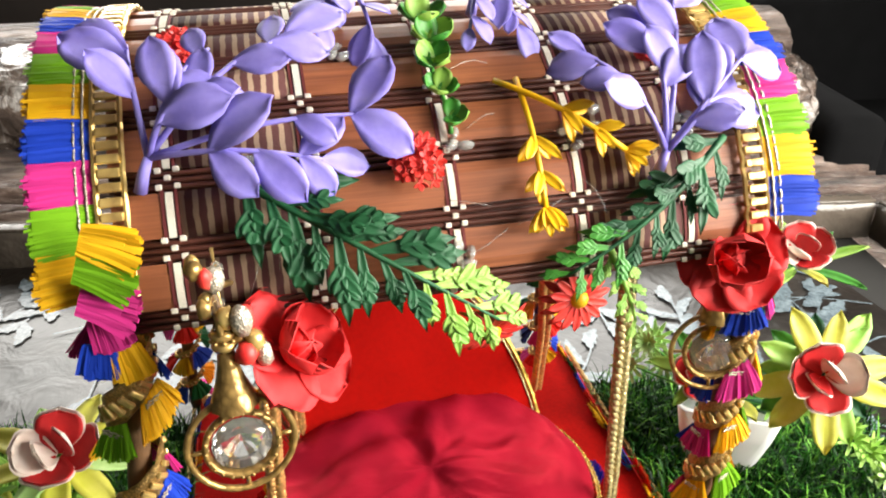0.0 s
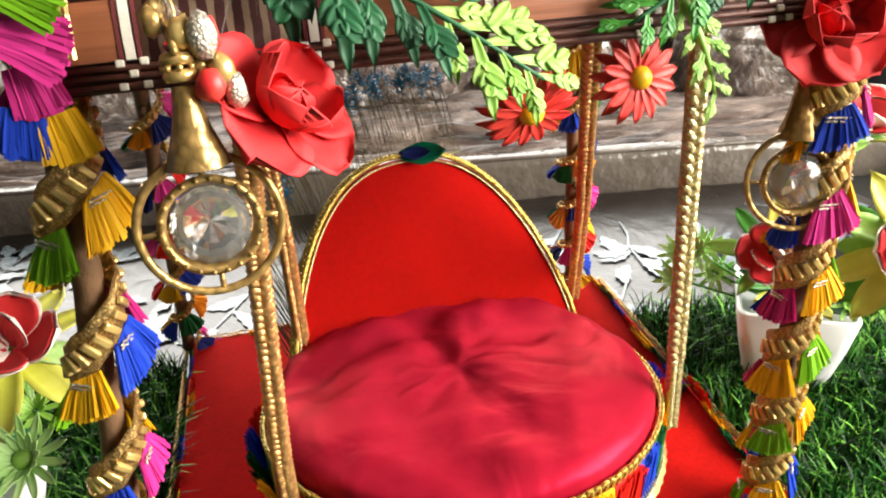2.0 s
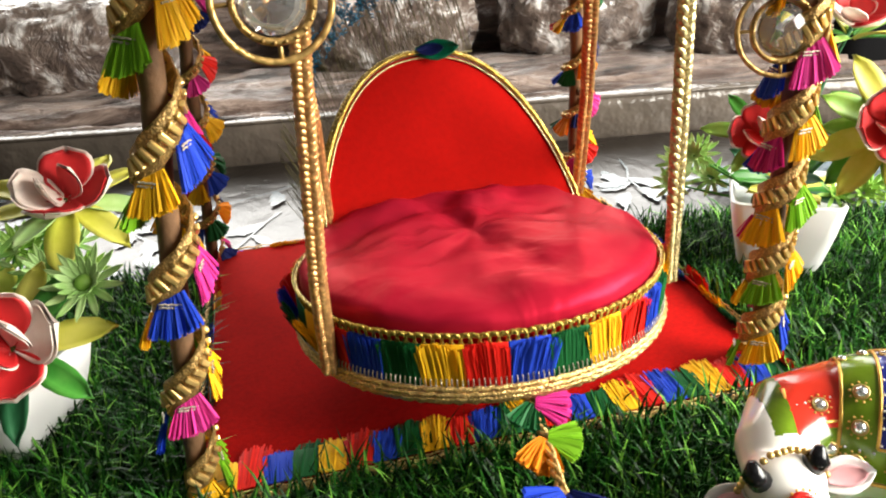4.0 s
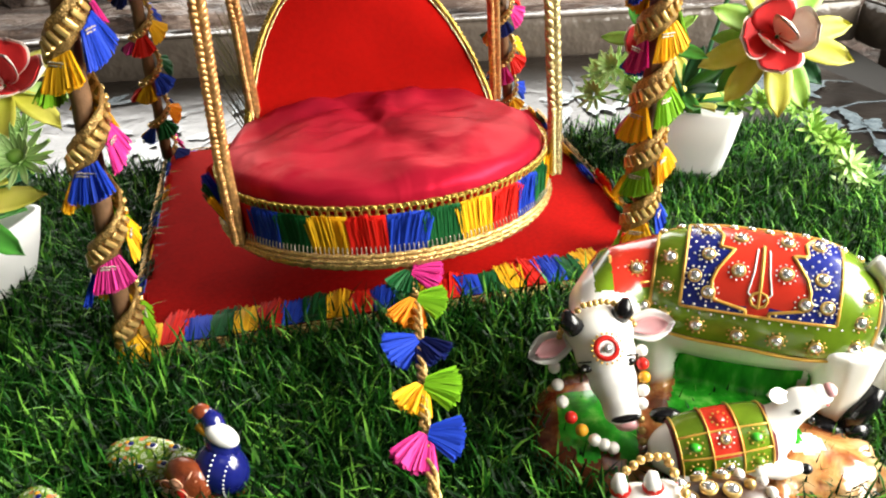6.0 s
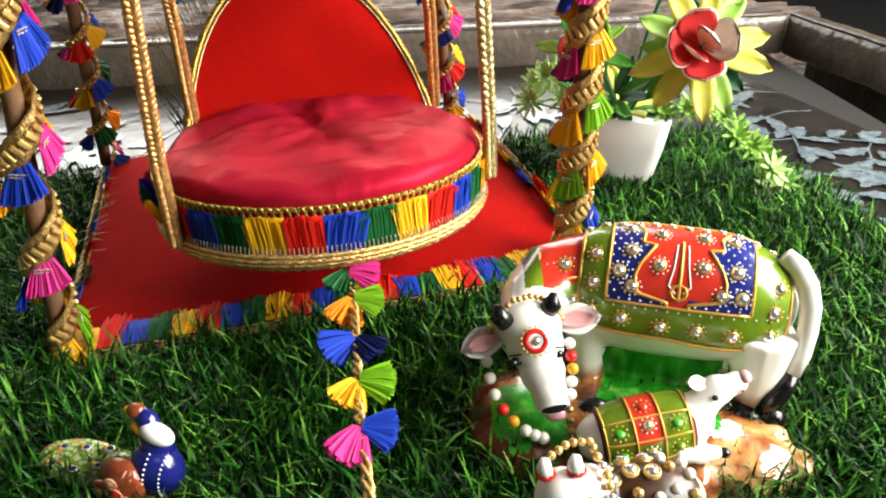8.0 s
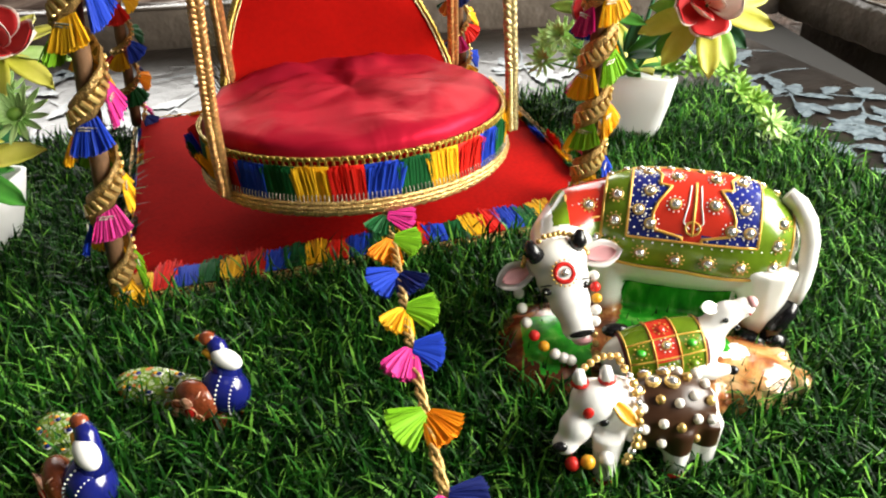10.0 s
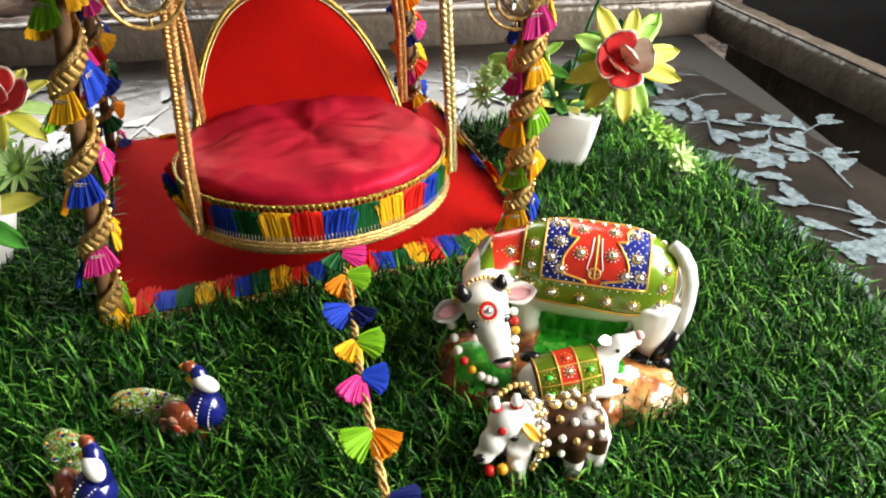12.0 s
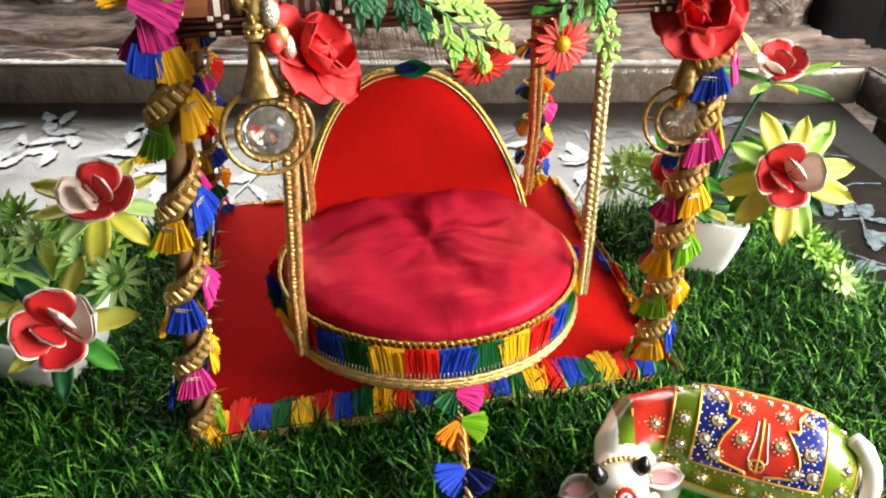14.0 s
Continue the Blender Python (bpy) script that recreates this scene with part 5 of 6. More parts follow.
for g in (g1, g2, g3):
    stem(plant2, top, g, 0.002, LEAF_MID, (0, 0.01, 0.008))
rosette(plant2, Vector((0.0, 0.0, 0.08)), (0.1, -0.3, 1), 0.06, 14, (LEAF_DARK, LEAF_MID, LEAF_LIME, LEAF_YEL), 0.36, (0.1, 1.0))
rosette(plant2, Vector((0.03, -0.01, 0.115)), (0.3, -0.4, 1), 0.045, 9, (LEAF_DARK, LEAF_LIME, LEAF_YEL), 0.34, (0.0, 0.8))
for k in range(16):
    c = Vector((rng.uniform(-0.07, 0.06), rng.uniform(-0.02, 0.06), rng.uniform(0.1, 0.16)))
    stem(plant2, top, c, 0.0012, LEAF_MID)
    star_tuft(plant2, c, (0.1, -0.5, 0.8), 0.02, LEAF_LIME if k % 2 else LEAF_PALE, 10)

# ---- painted figurines ----
def cow_paint():
    """White resin body running into a cream and rust brown base, with washes of green."""
    m = Mat("painted_resin_cow", 0.2, coat=0.5)
    x, y, z = m.coords()
    hill = m.noise(60, 3) * 0.008
    low = ((z + hill - 0.05) * -90.0).op("MAXIMUM", 0.0).op("MINIMUM", 1.0)
    brown = m.ramp(m.noise(34, 4, distort=0.8) + x * 1.3, [(0.4, (0.1, 0.024, 0.008)), (0.5, (0.26, 0.08, 0.025)), (0.58, (0.46, 0.22, 0.07)), (0.7, (0.58, 0.4, 0.2))])
    white = m.ramp(m.noise(30, 2), [(0.3, (0.8, 0.78, 0.72)), (0.7, (0.87, 0.86, 0.83))])
    m.colour(m.mix(low, white, brown)).bump(m.noise(120, 3), 0.12, 0.0008)
    return m.m


def green_paint():
    m = Mat("painted_green_grass", 0.25, coat=0.4)
    n = m.noise(90, 3, stretch=(1, 1, 0.3))
    m.colour(m.ramp(n, [(0.3, (0.006, 0.14, 0.006)), (0.55, (0.03, 0.36, 0.02)), (0.8, (0.25, 0.6, 0.12))])).bump(n, 0.2, 0.001)
    return m.m


COW_PAINT, COW_GREEN = cow_paint(), green_paint()
FIG_BLACK = plain("gloss_black_paint", (0.006, 0.006, 0.007), 0.2, 0.2, 60, 0.05)
FIG_PINK = plain("pink_ear_paint", (0.7, 0.36, 0.38), 0.35, 0.1, 60)
FIG_WHITE = plain("gloss_white_paint", (0.82, 0.81, 0.79), 0.2, 0.04, 60, 0.05, coat=0.4)
FIG_RED = plain("gloss_red_paint", (0.55, 0.02, 0.015), 0.25, 0.1, 60, 0.05)
PEARL = plain("pearl", (0.8, 0.77, 0.72), 0.18, 0.06, 60, 0.02, coat=0.5)
FIG_BLUE = plain("gloss_deep_blue_paint", (0.008, 0.012, 0.13), 0.18, 0.3, 60, 0.05, coat=0.5)
FIG_BROWN = plain("gloss_rust_paint", (0.21, 0.045, 0.015), 0.25, 0.5, 140, 0.4, 0.001, coat=0.4)
FIG_DARK = plain("dark_chocolate_paint", (0.04, 0.017, 0.008), 0.3, 0.2, 60, 0.1)
FIG_YEL = plain("gloss_amber_paint", (0.68, 0.32, 0.02), 0.25, 0.1, 60)
FIG_OLIVE = plain("gloss_olive_green_paint", (0.13, 0.22, 0.012), 0.22, 0.6, 45, 0.05, coat=0.4)
FIG_CLOTH_BLUE = plain("saddle_blue_paint", (0.012, 0.02, 0.19), 0.22, 0.25, 60, 0.05, coat=0.4)
FIG_CLOTH_RED = plain("saddle_red_paint", (0.6, 0.035, 0.018), 0.22, 0.15, 60, 0.05, coat=0.4)
FIG_GOLD = plain("raised_gold_paint", (0.68, 0.4, 0.08), 0.3, 0.15, 200, 0.1, 0.0004, metal=0.35)
GEM = Mat("bright_rhinestone", 0.08, metal=0.85, coat=0.6).colour((0.86, 0.87, 0.9)).m
SKIN, GO, CRY, BLK, PNK, PRL, RD, WH, YE, GRN, OLV, CBL, CRD, GLD, MRN = range(15)
FIG = [COW_PAINT, GOLD_BEAD, GEM, FIG_BLACK, FIG_PINK, PEARL, FIG_RED, FIG_WHITE, FIG_YEL, COW_GREEN, FIG_OLIVE, FIG_CLOTH_BLUE, FIG_CLOTH_RED, FIG_GOLD, MAROON]


def figure(name, bm, mats, m, label, group):
    ob = part(name, bm, mats)
    ob.matrix_basis = m
    return tagged(ob, label, "figurine", group)


def chain(bm, pts, r, mis, step=None):
    """Beads along points."""
    pts = [Vector(p) for p in pts]
    total = sum((b - a).length for a, b in zip(pts, pts[1:]))
    n = max(2, int(total / (step or 2 * r)))
    for i in range(n + 1):
        f = i / n * (len(pts) - 1)
        k = min(int(f), len(pts) - 2)
        ball(bm, pts[k].lerp(pts[k + 1], f - k), r, mi=mis[i % len(mis)], sub=2)


def gem(bm, c, n, r):
    """A crystal in a gold setting."""
    fm = frame_of(c, Vector(n).orthogonal(), n)
    lathe(bm, [(r * 1.25, -r * 0.5), (r * 1.3, r * 0.2), (r * 1.0, r * 0.35), (r * 0.95, 0.0)], 12, fm, GO)
    lathe(bm, [(r * 0.98, 0.0), (r * 0.9, r * 0.4), (r * 0.45, r * 0.75), (0, r * 0.75)], 8, fm, CRY)


def halo(bm, c, n, r, size=0.0006, count=11, mi=WH):
    """A ring of painted dots round a stone."""
    n = Vector(n).normalized()
    e = n.orthogonal().normalized()
    f = n.cross(e)
    for j in range(count):
        w = 2 * math.pi * j / count
        ball(bm, Vector(c) + (e * math.cos(w) + f * math.sin(w)) * r, size, mi=mi, sub=1)


BODY = Matrix.Translation((0.029, 0.043, 0.088)) @ pose(0, 0, 0, 0, 0, -15)
CALFM = Matrix.Translation((0.003, -0.031, 0.047)) @ pose(0, 0, 0, 0, -9, 6)


def barrel(m, half, ry, rz, power):
    """A bent surface round a body: u along it in metres, deg up from the front, h off the skin."""
    def at(u, deg, h=0.0):
        sc = max(0.03, 1 - abs(u / half) ** power) ** 0.5
        a = radians(deg)
        return m @ Vector((u, -(ry * sc + h) * math.cos(a), (rz * sc + h) * math.sin(a)))

    def nrm(u, deg):
        a = radians(deg)
        return (m.to_3x3() @ Vector((0.25 * u / half, -math.cos(a), math.sin(a)))).normalized()
    return at, nrm


def loft(bm, at, u0, u1, nu=24, nd=28, mi=0):
    rows = [[bm.verts.new(at(u0 + (u1 - u0) * i / nu, 360 * k / nd)) for k in range(nd)] for i in range(nu + 1)]
    for a, b in zip(rows, rows[1:]):
        for k in range(nd):
            bm.faces.new((a[k], b[k], b[(k + 1) % nd], a[(k + 1) % nd])).material_index = mi
    bm.faces.new(rows[0])
    bm.faces.new(rows[-1][::-1])


def shell(bm, at, u0, u1, d0, d1, nu, nd, pick, h=0.0012):
    """A cloth lying on a barrel; pick names each cell's paint."""
    g = [[bm.verts.new(at(u0 + (u1 - u0) * i / nu, d0(u0 + (u1 - u0) * i / nu) + (d1 - d0(u0 + (u1 - u0) * i / nu)) * k / nd, h if 0 < k else 0.0)) for k in range(nd + 1)] for i in range(nu + 1)]
    for i in range(nu):
        for k in range(nd):
            u = u0 + (u1 - u0) * (i + 0.5) / nu
            d = d0(u) + (d1 - d0(u)) * (k + 0.5) / nd
            bm.faces.new((g[i][k], g[i + 1][k], g[i + 1][k + 1], g[i][k + 1])).material_index = pick(u, d)


def line_on(bm, at, pts, r=0.0008, mi=GLD, h=0.0014):
    fine = []
    for (u0, d0), (u1, d1) in zip(pts, pts[1:]):
        fine += [at(u0 + (u1 - u0) * j / 6, d0 + (d1 - d0) * j / 6, h) for j in range(6)]
    fine.append(at(*pts[-1], h))
    tube(bm, fine, r, 5, mi)


def cow_figurine():
    at, nrm = barrel(BODY, 0.072, 0.0345, 0.0405, 3.2)
    cat, cnrm = barrel(CALFM, 0.04, 0.0175, 0.0185, 2.6)
    bm = bmesh.new()
    # the rocky base
    ball(bm, (-0.004, 0.01, 0.010), (0.098, 0.055, 0.024), sub=4)
    ball(bm, (0.05, -0.018, 0.013), (0.051, 0.036, 0.023), pose(0, 0, 0, 0, 0, -14), sub=3)
    ball(bm, (-0.055, 0.008, 0.012), (0.046, 0.05, 0.026), sub=3)
    ball(bm, (0.02, -0.034, 0.011), (0.045, 0.025, 0.02), sub=3)
    for k in range(9):
        ball(bm, (0.012 + 0.01 * k, -0.04 + 0.012 * math.sin(k * 2.1) + 0.002 * k, 0.024 + 0.003 * math.sin(k * 1.3)), (0.012, 0.008, 0.007), pose(0, 0, 0, 0, 0, 30 * k), sub=2)
    # body, neck and head
    loft(bm, at, -0.073, 0.073)
    B3 = BODY.to_3x3()
    tube(bm, [BODY @ Vector((-0.02, 0.0, 0.0)), BODY @ Vector((-0.05, 0.0, 0.0)), (-0.042, 0.052, 0.087), (-0.054, 0.034, 0.086), (-0.0585, 0.018, 0.084)], [0.03, 0.032, 0.028, 0.0215, 0.0165], 18)
    ball(bm, (-0.0585, 0.013, 0.087), (0.0195, 0.016, 0.0165), sub=3)
    ball(bm, (-0.0555, 0.005, 0.078), (0.0172, 0.0145, 0.0165), sub=3)
    ball(bm, (-0.0515, -0.004, 0.066), (0.0135, 0.012, 0.0135), sub=3)
    ball(bm, (-0.048, -0.0105, 0.057), (0.0108, 0.0098, 0.0105), sub=3)
    ball(bm, (-0.0465, -0.0135, 0.051), (0.0108, 0.009, 0.0075), sub=3)
    # legs and the filled wall between them
    ball(bm, BODY @ Vector((0.0, 0.004, -0.04)), (0.058, 0.02, 0.036), B3.to_4x4(), sub=3)
    for u, v, w in ((-0.046, -0.012, 0.0135), (-0.052, 0.014, 0.012), (0.055, -0.014, 0.0165), (0.06, 0.012, 0.013)):
        top = BODY @ Vector((u, v, -0.01))
        tube(bm, [top, top + Vector((0.0, -0.004, -0.035)), top + Vector((0.002, -0.006, -0.068))], [w * 1.25, w * 0.85, w * 0.72], 12)
    # the lying calf
    loft(bm, cat, -0.038, 0.038, 16, 20)
    tube(bm, [CALFM @ Vector((0.022, -0.002, 0.004)), (0.032, -0.029, 0.062), (0.038, -0.027, 0.068)], [0.0135, 0.0095, 0.0085], 12)
    ball(bm, (0.04, -0.026, 0.0695), (0.0105, 0.0088, 0.0088), pose(0, 0, 0, 0, -25, 0), sub=3)
    ball(bm, (0.0495, -0.025, 0.0735), (0.0085, 0.0066, 0.0064), pose(0, 0, 0, 0, -25, 0), sub=3)
    tube(bm, [(0.018, -0.042, 0.042), (0.032, -0.043, 0.039), (0.043, -0.04, 0.038)], [0.0075, 0.005, 0.004], 8)
    tube(bm, [(-0.022, -0.042, 0.036), (-0.006, -0.048, 0.032), (0.008, -0.047, 0.03)], [0.008, 0.006, 0.004], 8)
    bm = fused(bm, 0.0018, 5)
    BI = BODY.inverted()
    for f in bm.faces:
        c = f.calc_center_median()
        q = BI @ c
        wob = 0.006 * fbm(c.x * 60, c.z * 60)
        if -0.034 + wob < q.x < 0.036 + wob and q.z < -0.032 + wob * 0.5 and q.y < 0.004 and c.z > 0.027 + wob * 0.5 and c.y > -0.02:
            f.material_index = GRN
        elif 0.04 < q.x < 0.05 + wob and -0.05 < q.z < -0.034 + wob and -0.02 < q.y < 0:
            f.material_index = GRN
        elif -0.08 < c.x < -0.036 + wob and c.z < 0.041 + wob and -0.026 + 3 * wob < c.y < 0.02 and c.z > 0.024 + wob:
            f.material_index = GRN
        elif (c.z > 0.035 and -0.045 < c.x < 0.065 and c.y < -0.012 and (CALFM.inverted() @ c).length < 0.09) or (c.z > 0.041 and c.x < -0.032 and c.y < 0.0):
            f.material_index = WH
        # neck part of the cloth
        elif -0.06 < c.x < -0.014 and c.y > 0.026 and c.z > 0.087 - (c.x + 0.06) * 0.25 and q.x < -0.036:
            f.material_index = CRD if c.z > 0.103 and c.x > -0.05 else OLV

    # saddle cloth: green border, blue field, red middle
    def low(u):
        return -14 - 10 * max(0.0, u) / 0.06

    def pick(u, d):
        if -0.036 < u < 0.044 and d > 16:
            half = 0.019 + 0.006 * math.sin(radians((d - 16) * 4.2)) + (0.008 if d > 70 else 0)
            if d < 24:
                half = 0.006
            return CRD if abs(u - 0.004) < half else CBL
        return OLV
    shell(bm, at, -0.052, 0.066, low, 158, 96, 70, pick)
    line_on(bm, at, [(u / 1000, low(u / 1000)) for u in range(-52, 67, 8)] + [(0.066, low(0.066))], 0.0011)
    line_on(bm, at, [(-0.052, low(-0.052)), (-0.052, 40), (-0.052, 150)], 0.001)
    line_on(bm, at, [(0.066, low(0.066)), (0.066, 40), (0.066, 150)], 0.001)
    for u0, u1, d0, d1 in ((-0.036, 0.044, 16, 16), (-0.036, -0.036, 16, 130), (0.044, 0.044, 16, 130), (-0.036, 0.044, 118, 118), (0.004, 0.004, 22, 76)):
        line_on(bm, at, [(u0, d0), ((u0 + u1) / 2, (d0 + d1) / 2), (u1, d1)], 0.0009)
    for sg in (-1, 1):
        line_on(bm, at, [(0.004 + sg * (0.006 if d < 24 else 0.019 + 0.006 * math.sin(radians((d - 16) * 4.2)) + (0.008 if d > 70 else 0)), d) for d in (17, 20, 25, 32, 40, 50, 60, 69, 71, 85, 100)], 0.001)
        line_on(bm, at, [(0.004 + sg * 0.002, 28), (0.004 + sg * 0.006, 34), (0.004 + sg * 0.004, 50), (0.004 + sg * 0.003, 72)], 0.0005, WH)
    line_on(bm, at, [(0.004 + 0.0045 * math.cos(a), 29 + 6 * math.sin(a)) for a in (k * math.pi / 4 for k in range(9))], 0.0008)
    # pale dots over the blue field and along the border
    for iu in range(27):
        for idd in range(16):
            u, d = -0.0345 + 0.003 * iu, 19 + 6.2 * idd
            if pick(u, d) == CBL and (iu + idd) % 2 == 0:
                ball(bm, at(u, d, 0.0012), 0.0008, mi=WH, sub=1)
    for iu in range(20):
        ball(bm, at(-0.049 + 0.006 * iu, 12.5, 0.0012), 0.0007, mi=WH, sub=1)
    for u, d in ((-0.044, 3), (-0.026, 1), (-0.004, -2), (0.016, -2), (0.036, -5), (0.056, -8), (0.056, 20), (0.058, 48), (-0.044, 30), (-0.044, 58)):
        gem(bm, at(u, d, 0.0014), nrm(u, d), 0.0031)
        halo(bm, at(u, d, 0.0012), nrm(u, d), 0.0052, 0.0007, 10, GLD)
    for u, d in ((-0.022, 30), (-0.03, 42), (-0.024, 62), (0.027, 30), (0.038, 30), (0.034, 52), (-0.008, 50), (0.016, 52), (-0.008, 84), (0.016, 84), (0.032, 86), (-0.026, 92)):
        gem(bm, at(u, d, 0.0014), nrm(u, d), 0.003)
        halo(bm, at(u, d, 0.0012), nrm(u, d), 0.0053)
    for k in range(13):
        u = -0.05 + 0.0095 * k
        gem(bm, at(u, 104 + 4 * math.sin(k * 1.7), 0.0014), nrm(u, 104), 0.0021)
    # the neck piece: stones and a gold line along its foot
    tube(bm, [(-0.061, 0.03, 0.086), (-0.056, 0.0235, 0.088), (-0.046, 0.027, 0.0835), (-0.034, 0.0295, 0.0795), (-0.022, 0.031, 0.0745)], 0.001, 5, GLD)
    tube(bm, [(-0.05, 0.05, 0.1135), (-0.0495, 0.0375, 0.1065), (-0.049, 0.034, 0.1035), (-0.038, 0.0335, 0.1045), (-0.026, 0.034, 0.1065)], 0.0009, 5, GLD)
    for c, n in (((-0.0475, 0.0285, 0.095), (-0.2, -0.9, 0.4)), ((-0.0325, 0.0275, 0.094), (0, -0.9, 0.4)), ((-0.031, 0.0285, 0.082), (0, -1, 0.1)), ((-0.0355, 0.0395, 0.1115), (-0.1, -0.5, 0.8))):
        gem(bm, c, n, 0.003)
        halo(bm, c, n, 0.005, 0.0007, 10, GLD)
    for k in range(6):
        ball(bm, (-0.046 + 0.004 * k, 0.0405 + 0.0004 * k, 0.1105 + 0.0008 * k), 0.0009, mi=WH, sub=1)
    # tail with a black brush, black hooves
    tube(bm, [BODY @ Vector(p) for p in ((0.06, 0.0, 0.034), (0.068, -0.002, 0.029), (0.0745, -0.006, 0.02), (0.078, -0.01, 0.008), (0.0785, -0.014, -0.006), (0.0775, -0.018, -0.019), (0.074, -0.022, -0.031))], [0.0056, 0.006, 0.0061, 0.006, 0.0057, 0.0053, 0.0048], 12, WH)
    tube(bm, [BODY @ Vector(p) for p in ((0.074, -0.022, -0.031), (0.071, -0.027, -0.038), (0.065, -0.031, -0.047), (0.058, -0.03, -0.056))], [0.0046, 0.0058, 0.0062, 0.003], 12, BLK)
    for u, v, r in ((0.052, -0.03, 0.011), (0.067, -0.028, 0.009)):
        ball(bm, BODY @ Vector((u, v, -0.06)), (r, r * 0.8, r * 0.72), B3.to_4x4() @ pose(0, 0, 0, 0, 12, 0), mi=BLK)
    # ears, horns, muzzle, eyes
    for c, d in (((-0.074, 0.012, 0.082), (-1, -0.1, -0.5)), ((-0.043, 0.014, 0.088), (1, 0.05, 0.12))):
        petal(bm, frame_of(c, d, (0, -0.8, 0.6)), 0.026, 0.0185, 0.1, 0.3, 0.5, WH, 6, 8, 0, 0.5, 0.0022)
        petal(bm, frame_of(Vector(c) + Vector(d).normalized() * 0.004 + Vector((0, -0.0022, 0.0014)), d, (0, -0.8, 0.6)), 0.018, 0.0105, 0.1, 0.3, 0.5, PNK, 6, 8, 0, 0.5, 0.0008)
    for c, o in (((-0.0725, 0.006, 0.094), -0.004), ((-0.0485, 0.011, 0.0985), 0.0025)):
        tube(bm, [c, (c[0] + o, c[1] - 0.001, c[2] + 0.005), (c[0] + o * 1.2, c[1] + 0.001, c[2] + 0.011)], [0.006, 0.0054, 0.002], 12, BLK)
    ball(bm, (-0.0455, -0.0215, 0.0535), (0.0085, 0.0022, 0.0024), pose(0, 0, 0, 15, -14, 0), mi=BLK)
    ball(bm, (-0.0445, -0.0195, 0.0475), (0.0068, 0.0035, 0.0045), mi=PNK)
    for ex, ey, ez in ((-0.0665, -0.0055, 0.075), (-0.0435, -0.0035, 0.0785)):
        ball(bm, (ex, ey, ez), (0.0036, 0.0028, 0.003), pose(0, 0, 0, 30, 0, 0), mi=BLK)
        ball(bm, (ex - 0.001, ey - 0.0022, ez + 0.001), 0.0008, mi=WH, sub=1)
        tube(bm, [(ex - 0.0045, ey - 0.0005, ez + 0.0042), (ex, ey - 0.0022, ez + 0.006), (ex + 0.0045, ey - 0.0003, ez + 0.005)], 0.0005, 4, BLK)
    # forehead mark
    fm = frame_of((-0.0565, -0.0062, 0.0895), (0, 0.55, 0.83), (0, -0.83, 0.55))
    lathe(bm, [(0.007, -0.004), (0.007, 0.0008), (0.0045, 0.0012), (0.0042, 0.0004)], 20, fm, RD)
    halo(bm, fm @ Vector((0, 0, 0.001)), fm.to_3x3() @ Vector((0, 0, 1)), 0.0082, 0.0008, 18, GLD)
    lathe(bm, [(0.0043, 0.0006), (0.003, 0.0012), (0.0028, 0.0006)], 16, fm, WH)
    lathe(bm, [(0.0027, 0.0004), (0.002, 0.0022), (0, 0.0026)], 10, fm, CRY)
    # gold head chain, pearl and coral collar
    chain(bm, [(-0.081, 0.012, 0.08), (-0.079, 0.008, 0.094), (-0.069, 0.009, 0.1065), (-0.058, 0.012, 0.1075), (-0.046, 0.014, 0.1035), (-0.04, 0.012, 0.092)], 0.0019, (GO,))
    chain(bm, [(-0.083, 0.006, 0.066), (-0.08, -0.006, 0.054), (-0.072, -0.017, 0.044), (-0.06, -0.024, 0.038), (-0.052, -0.026, 0.036)], 0.0037, (PRL, PRL, PRL, RD, YE, PRL))
    chain(bm, [(-0.036, 0.004, 0.08), (-0.0345, -0.004, 0.068), (-0.036, -0.012, 0.056)], 0.0036, (PRL, RD, YE, PRL))
    chain(bm, [(-0.037, -0.019, 0.051), (-0.036, -0.025, 0.04)], 0.0023, (GO,))
    # the calf: cloth, stones, face
    shell(bm, cat, -0.027, 0.024, lambda u: -26, 150, 30, 24, lambda u, d: MRN if u < -0.0245 or u > 0.0215 or d < -18 else OLV if abs(u + 0.0015) > 0.008 or d < 20 else CRD, 0.001)
    for u in (-0.0245, -0.009, 0.006, 0.0215):
        line_on(bm, cat, [(u, -18), (u, 30), (u, 90), (u, 140)], 0.0006)
    for d in (-18, 24, 62):
        line_on(bm, cat, [(-0.0245, d), (0.0, d), (0.0215, d)], 0.0006)
    for u, d, mi in ((-0.017, 44, GRN), (-0.017, 4, GRN), (-0.0015, 2, CRY), (0.014, 44, GRN), (0.0135, 4, OLV), (-0.0015, 48, CRY), (-0.0015, 82, CRD)):
        if mi == CRY:
            gem(bm, cat(u, d, 0.0012), cnrm(u, d), 0.0023)
        else:
            ball(bm, cat(u, d, 0.0008), (0.0032, 0.0032, 0.0018), mi=mi)
        halo(bm, cat(u, d, 0.0012), cnrm(u, d), 0.0042, 0.0006, 9, GLD if mi != CRY else WH)
    for ex, ez in ((0.037, 0.0715), (0.045, 0.066)):
        ball(bm, (ex, -0.0345, ez), (0.0018, 0.0014, 0.0018), mi=BLK)
    petal(bm, frame_of((0.033, -0.027, 0.075), (-0.9, -0.2, 0.25), (0, -0.7, 0.7)), 0.0115, 0.0085, 0.1, 0.3, 0.4, WH, 4, 6, 0, 0.5, 0.0014)
    ball(bm, (0.0545, -0.0255, 0.0785), (0.0035, 0.0048, 0.003), mi=PNK)
    ball(bm, (0.0525, -0.0315, 0.0735), (0.0008, 0.0008, 0.0008), mi=RD, sub=1)
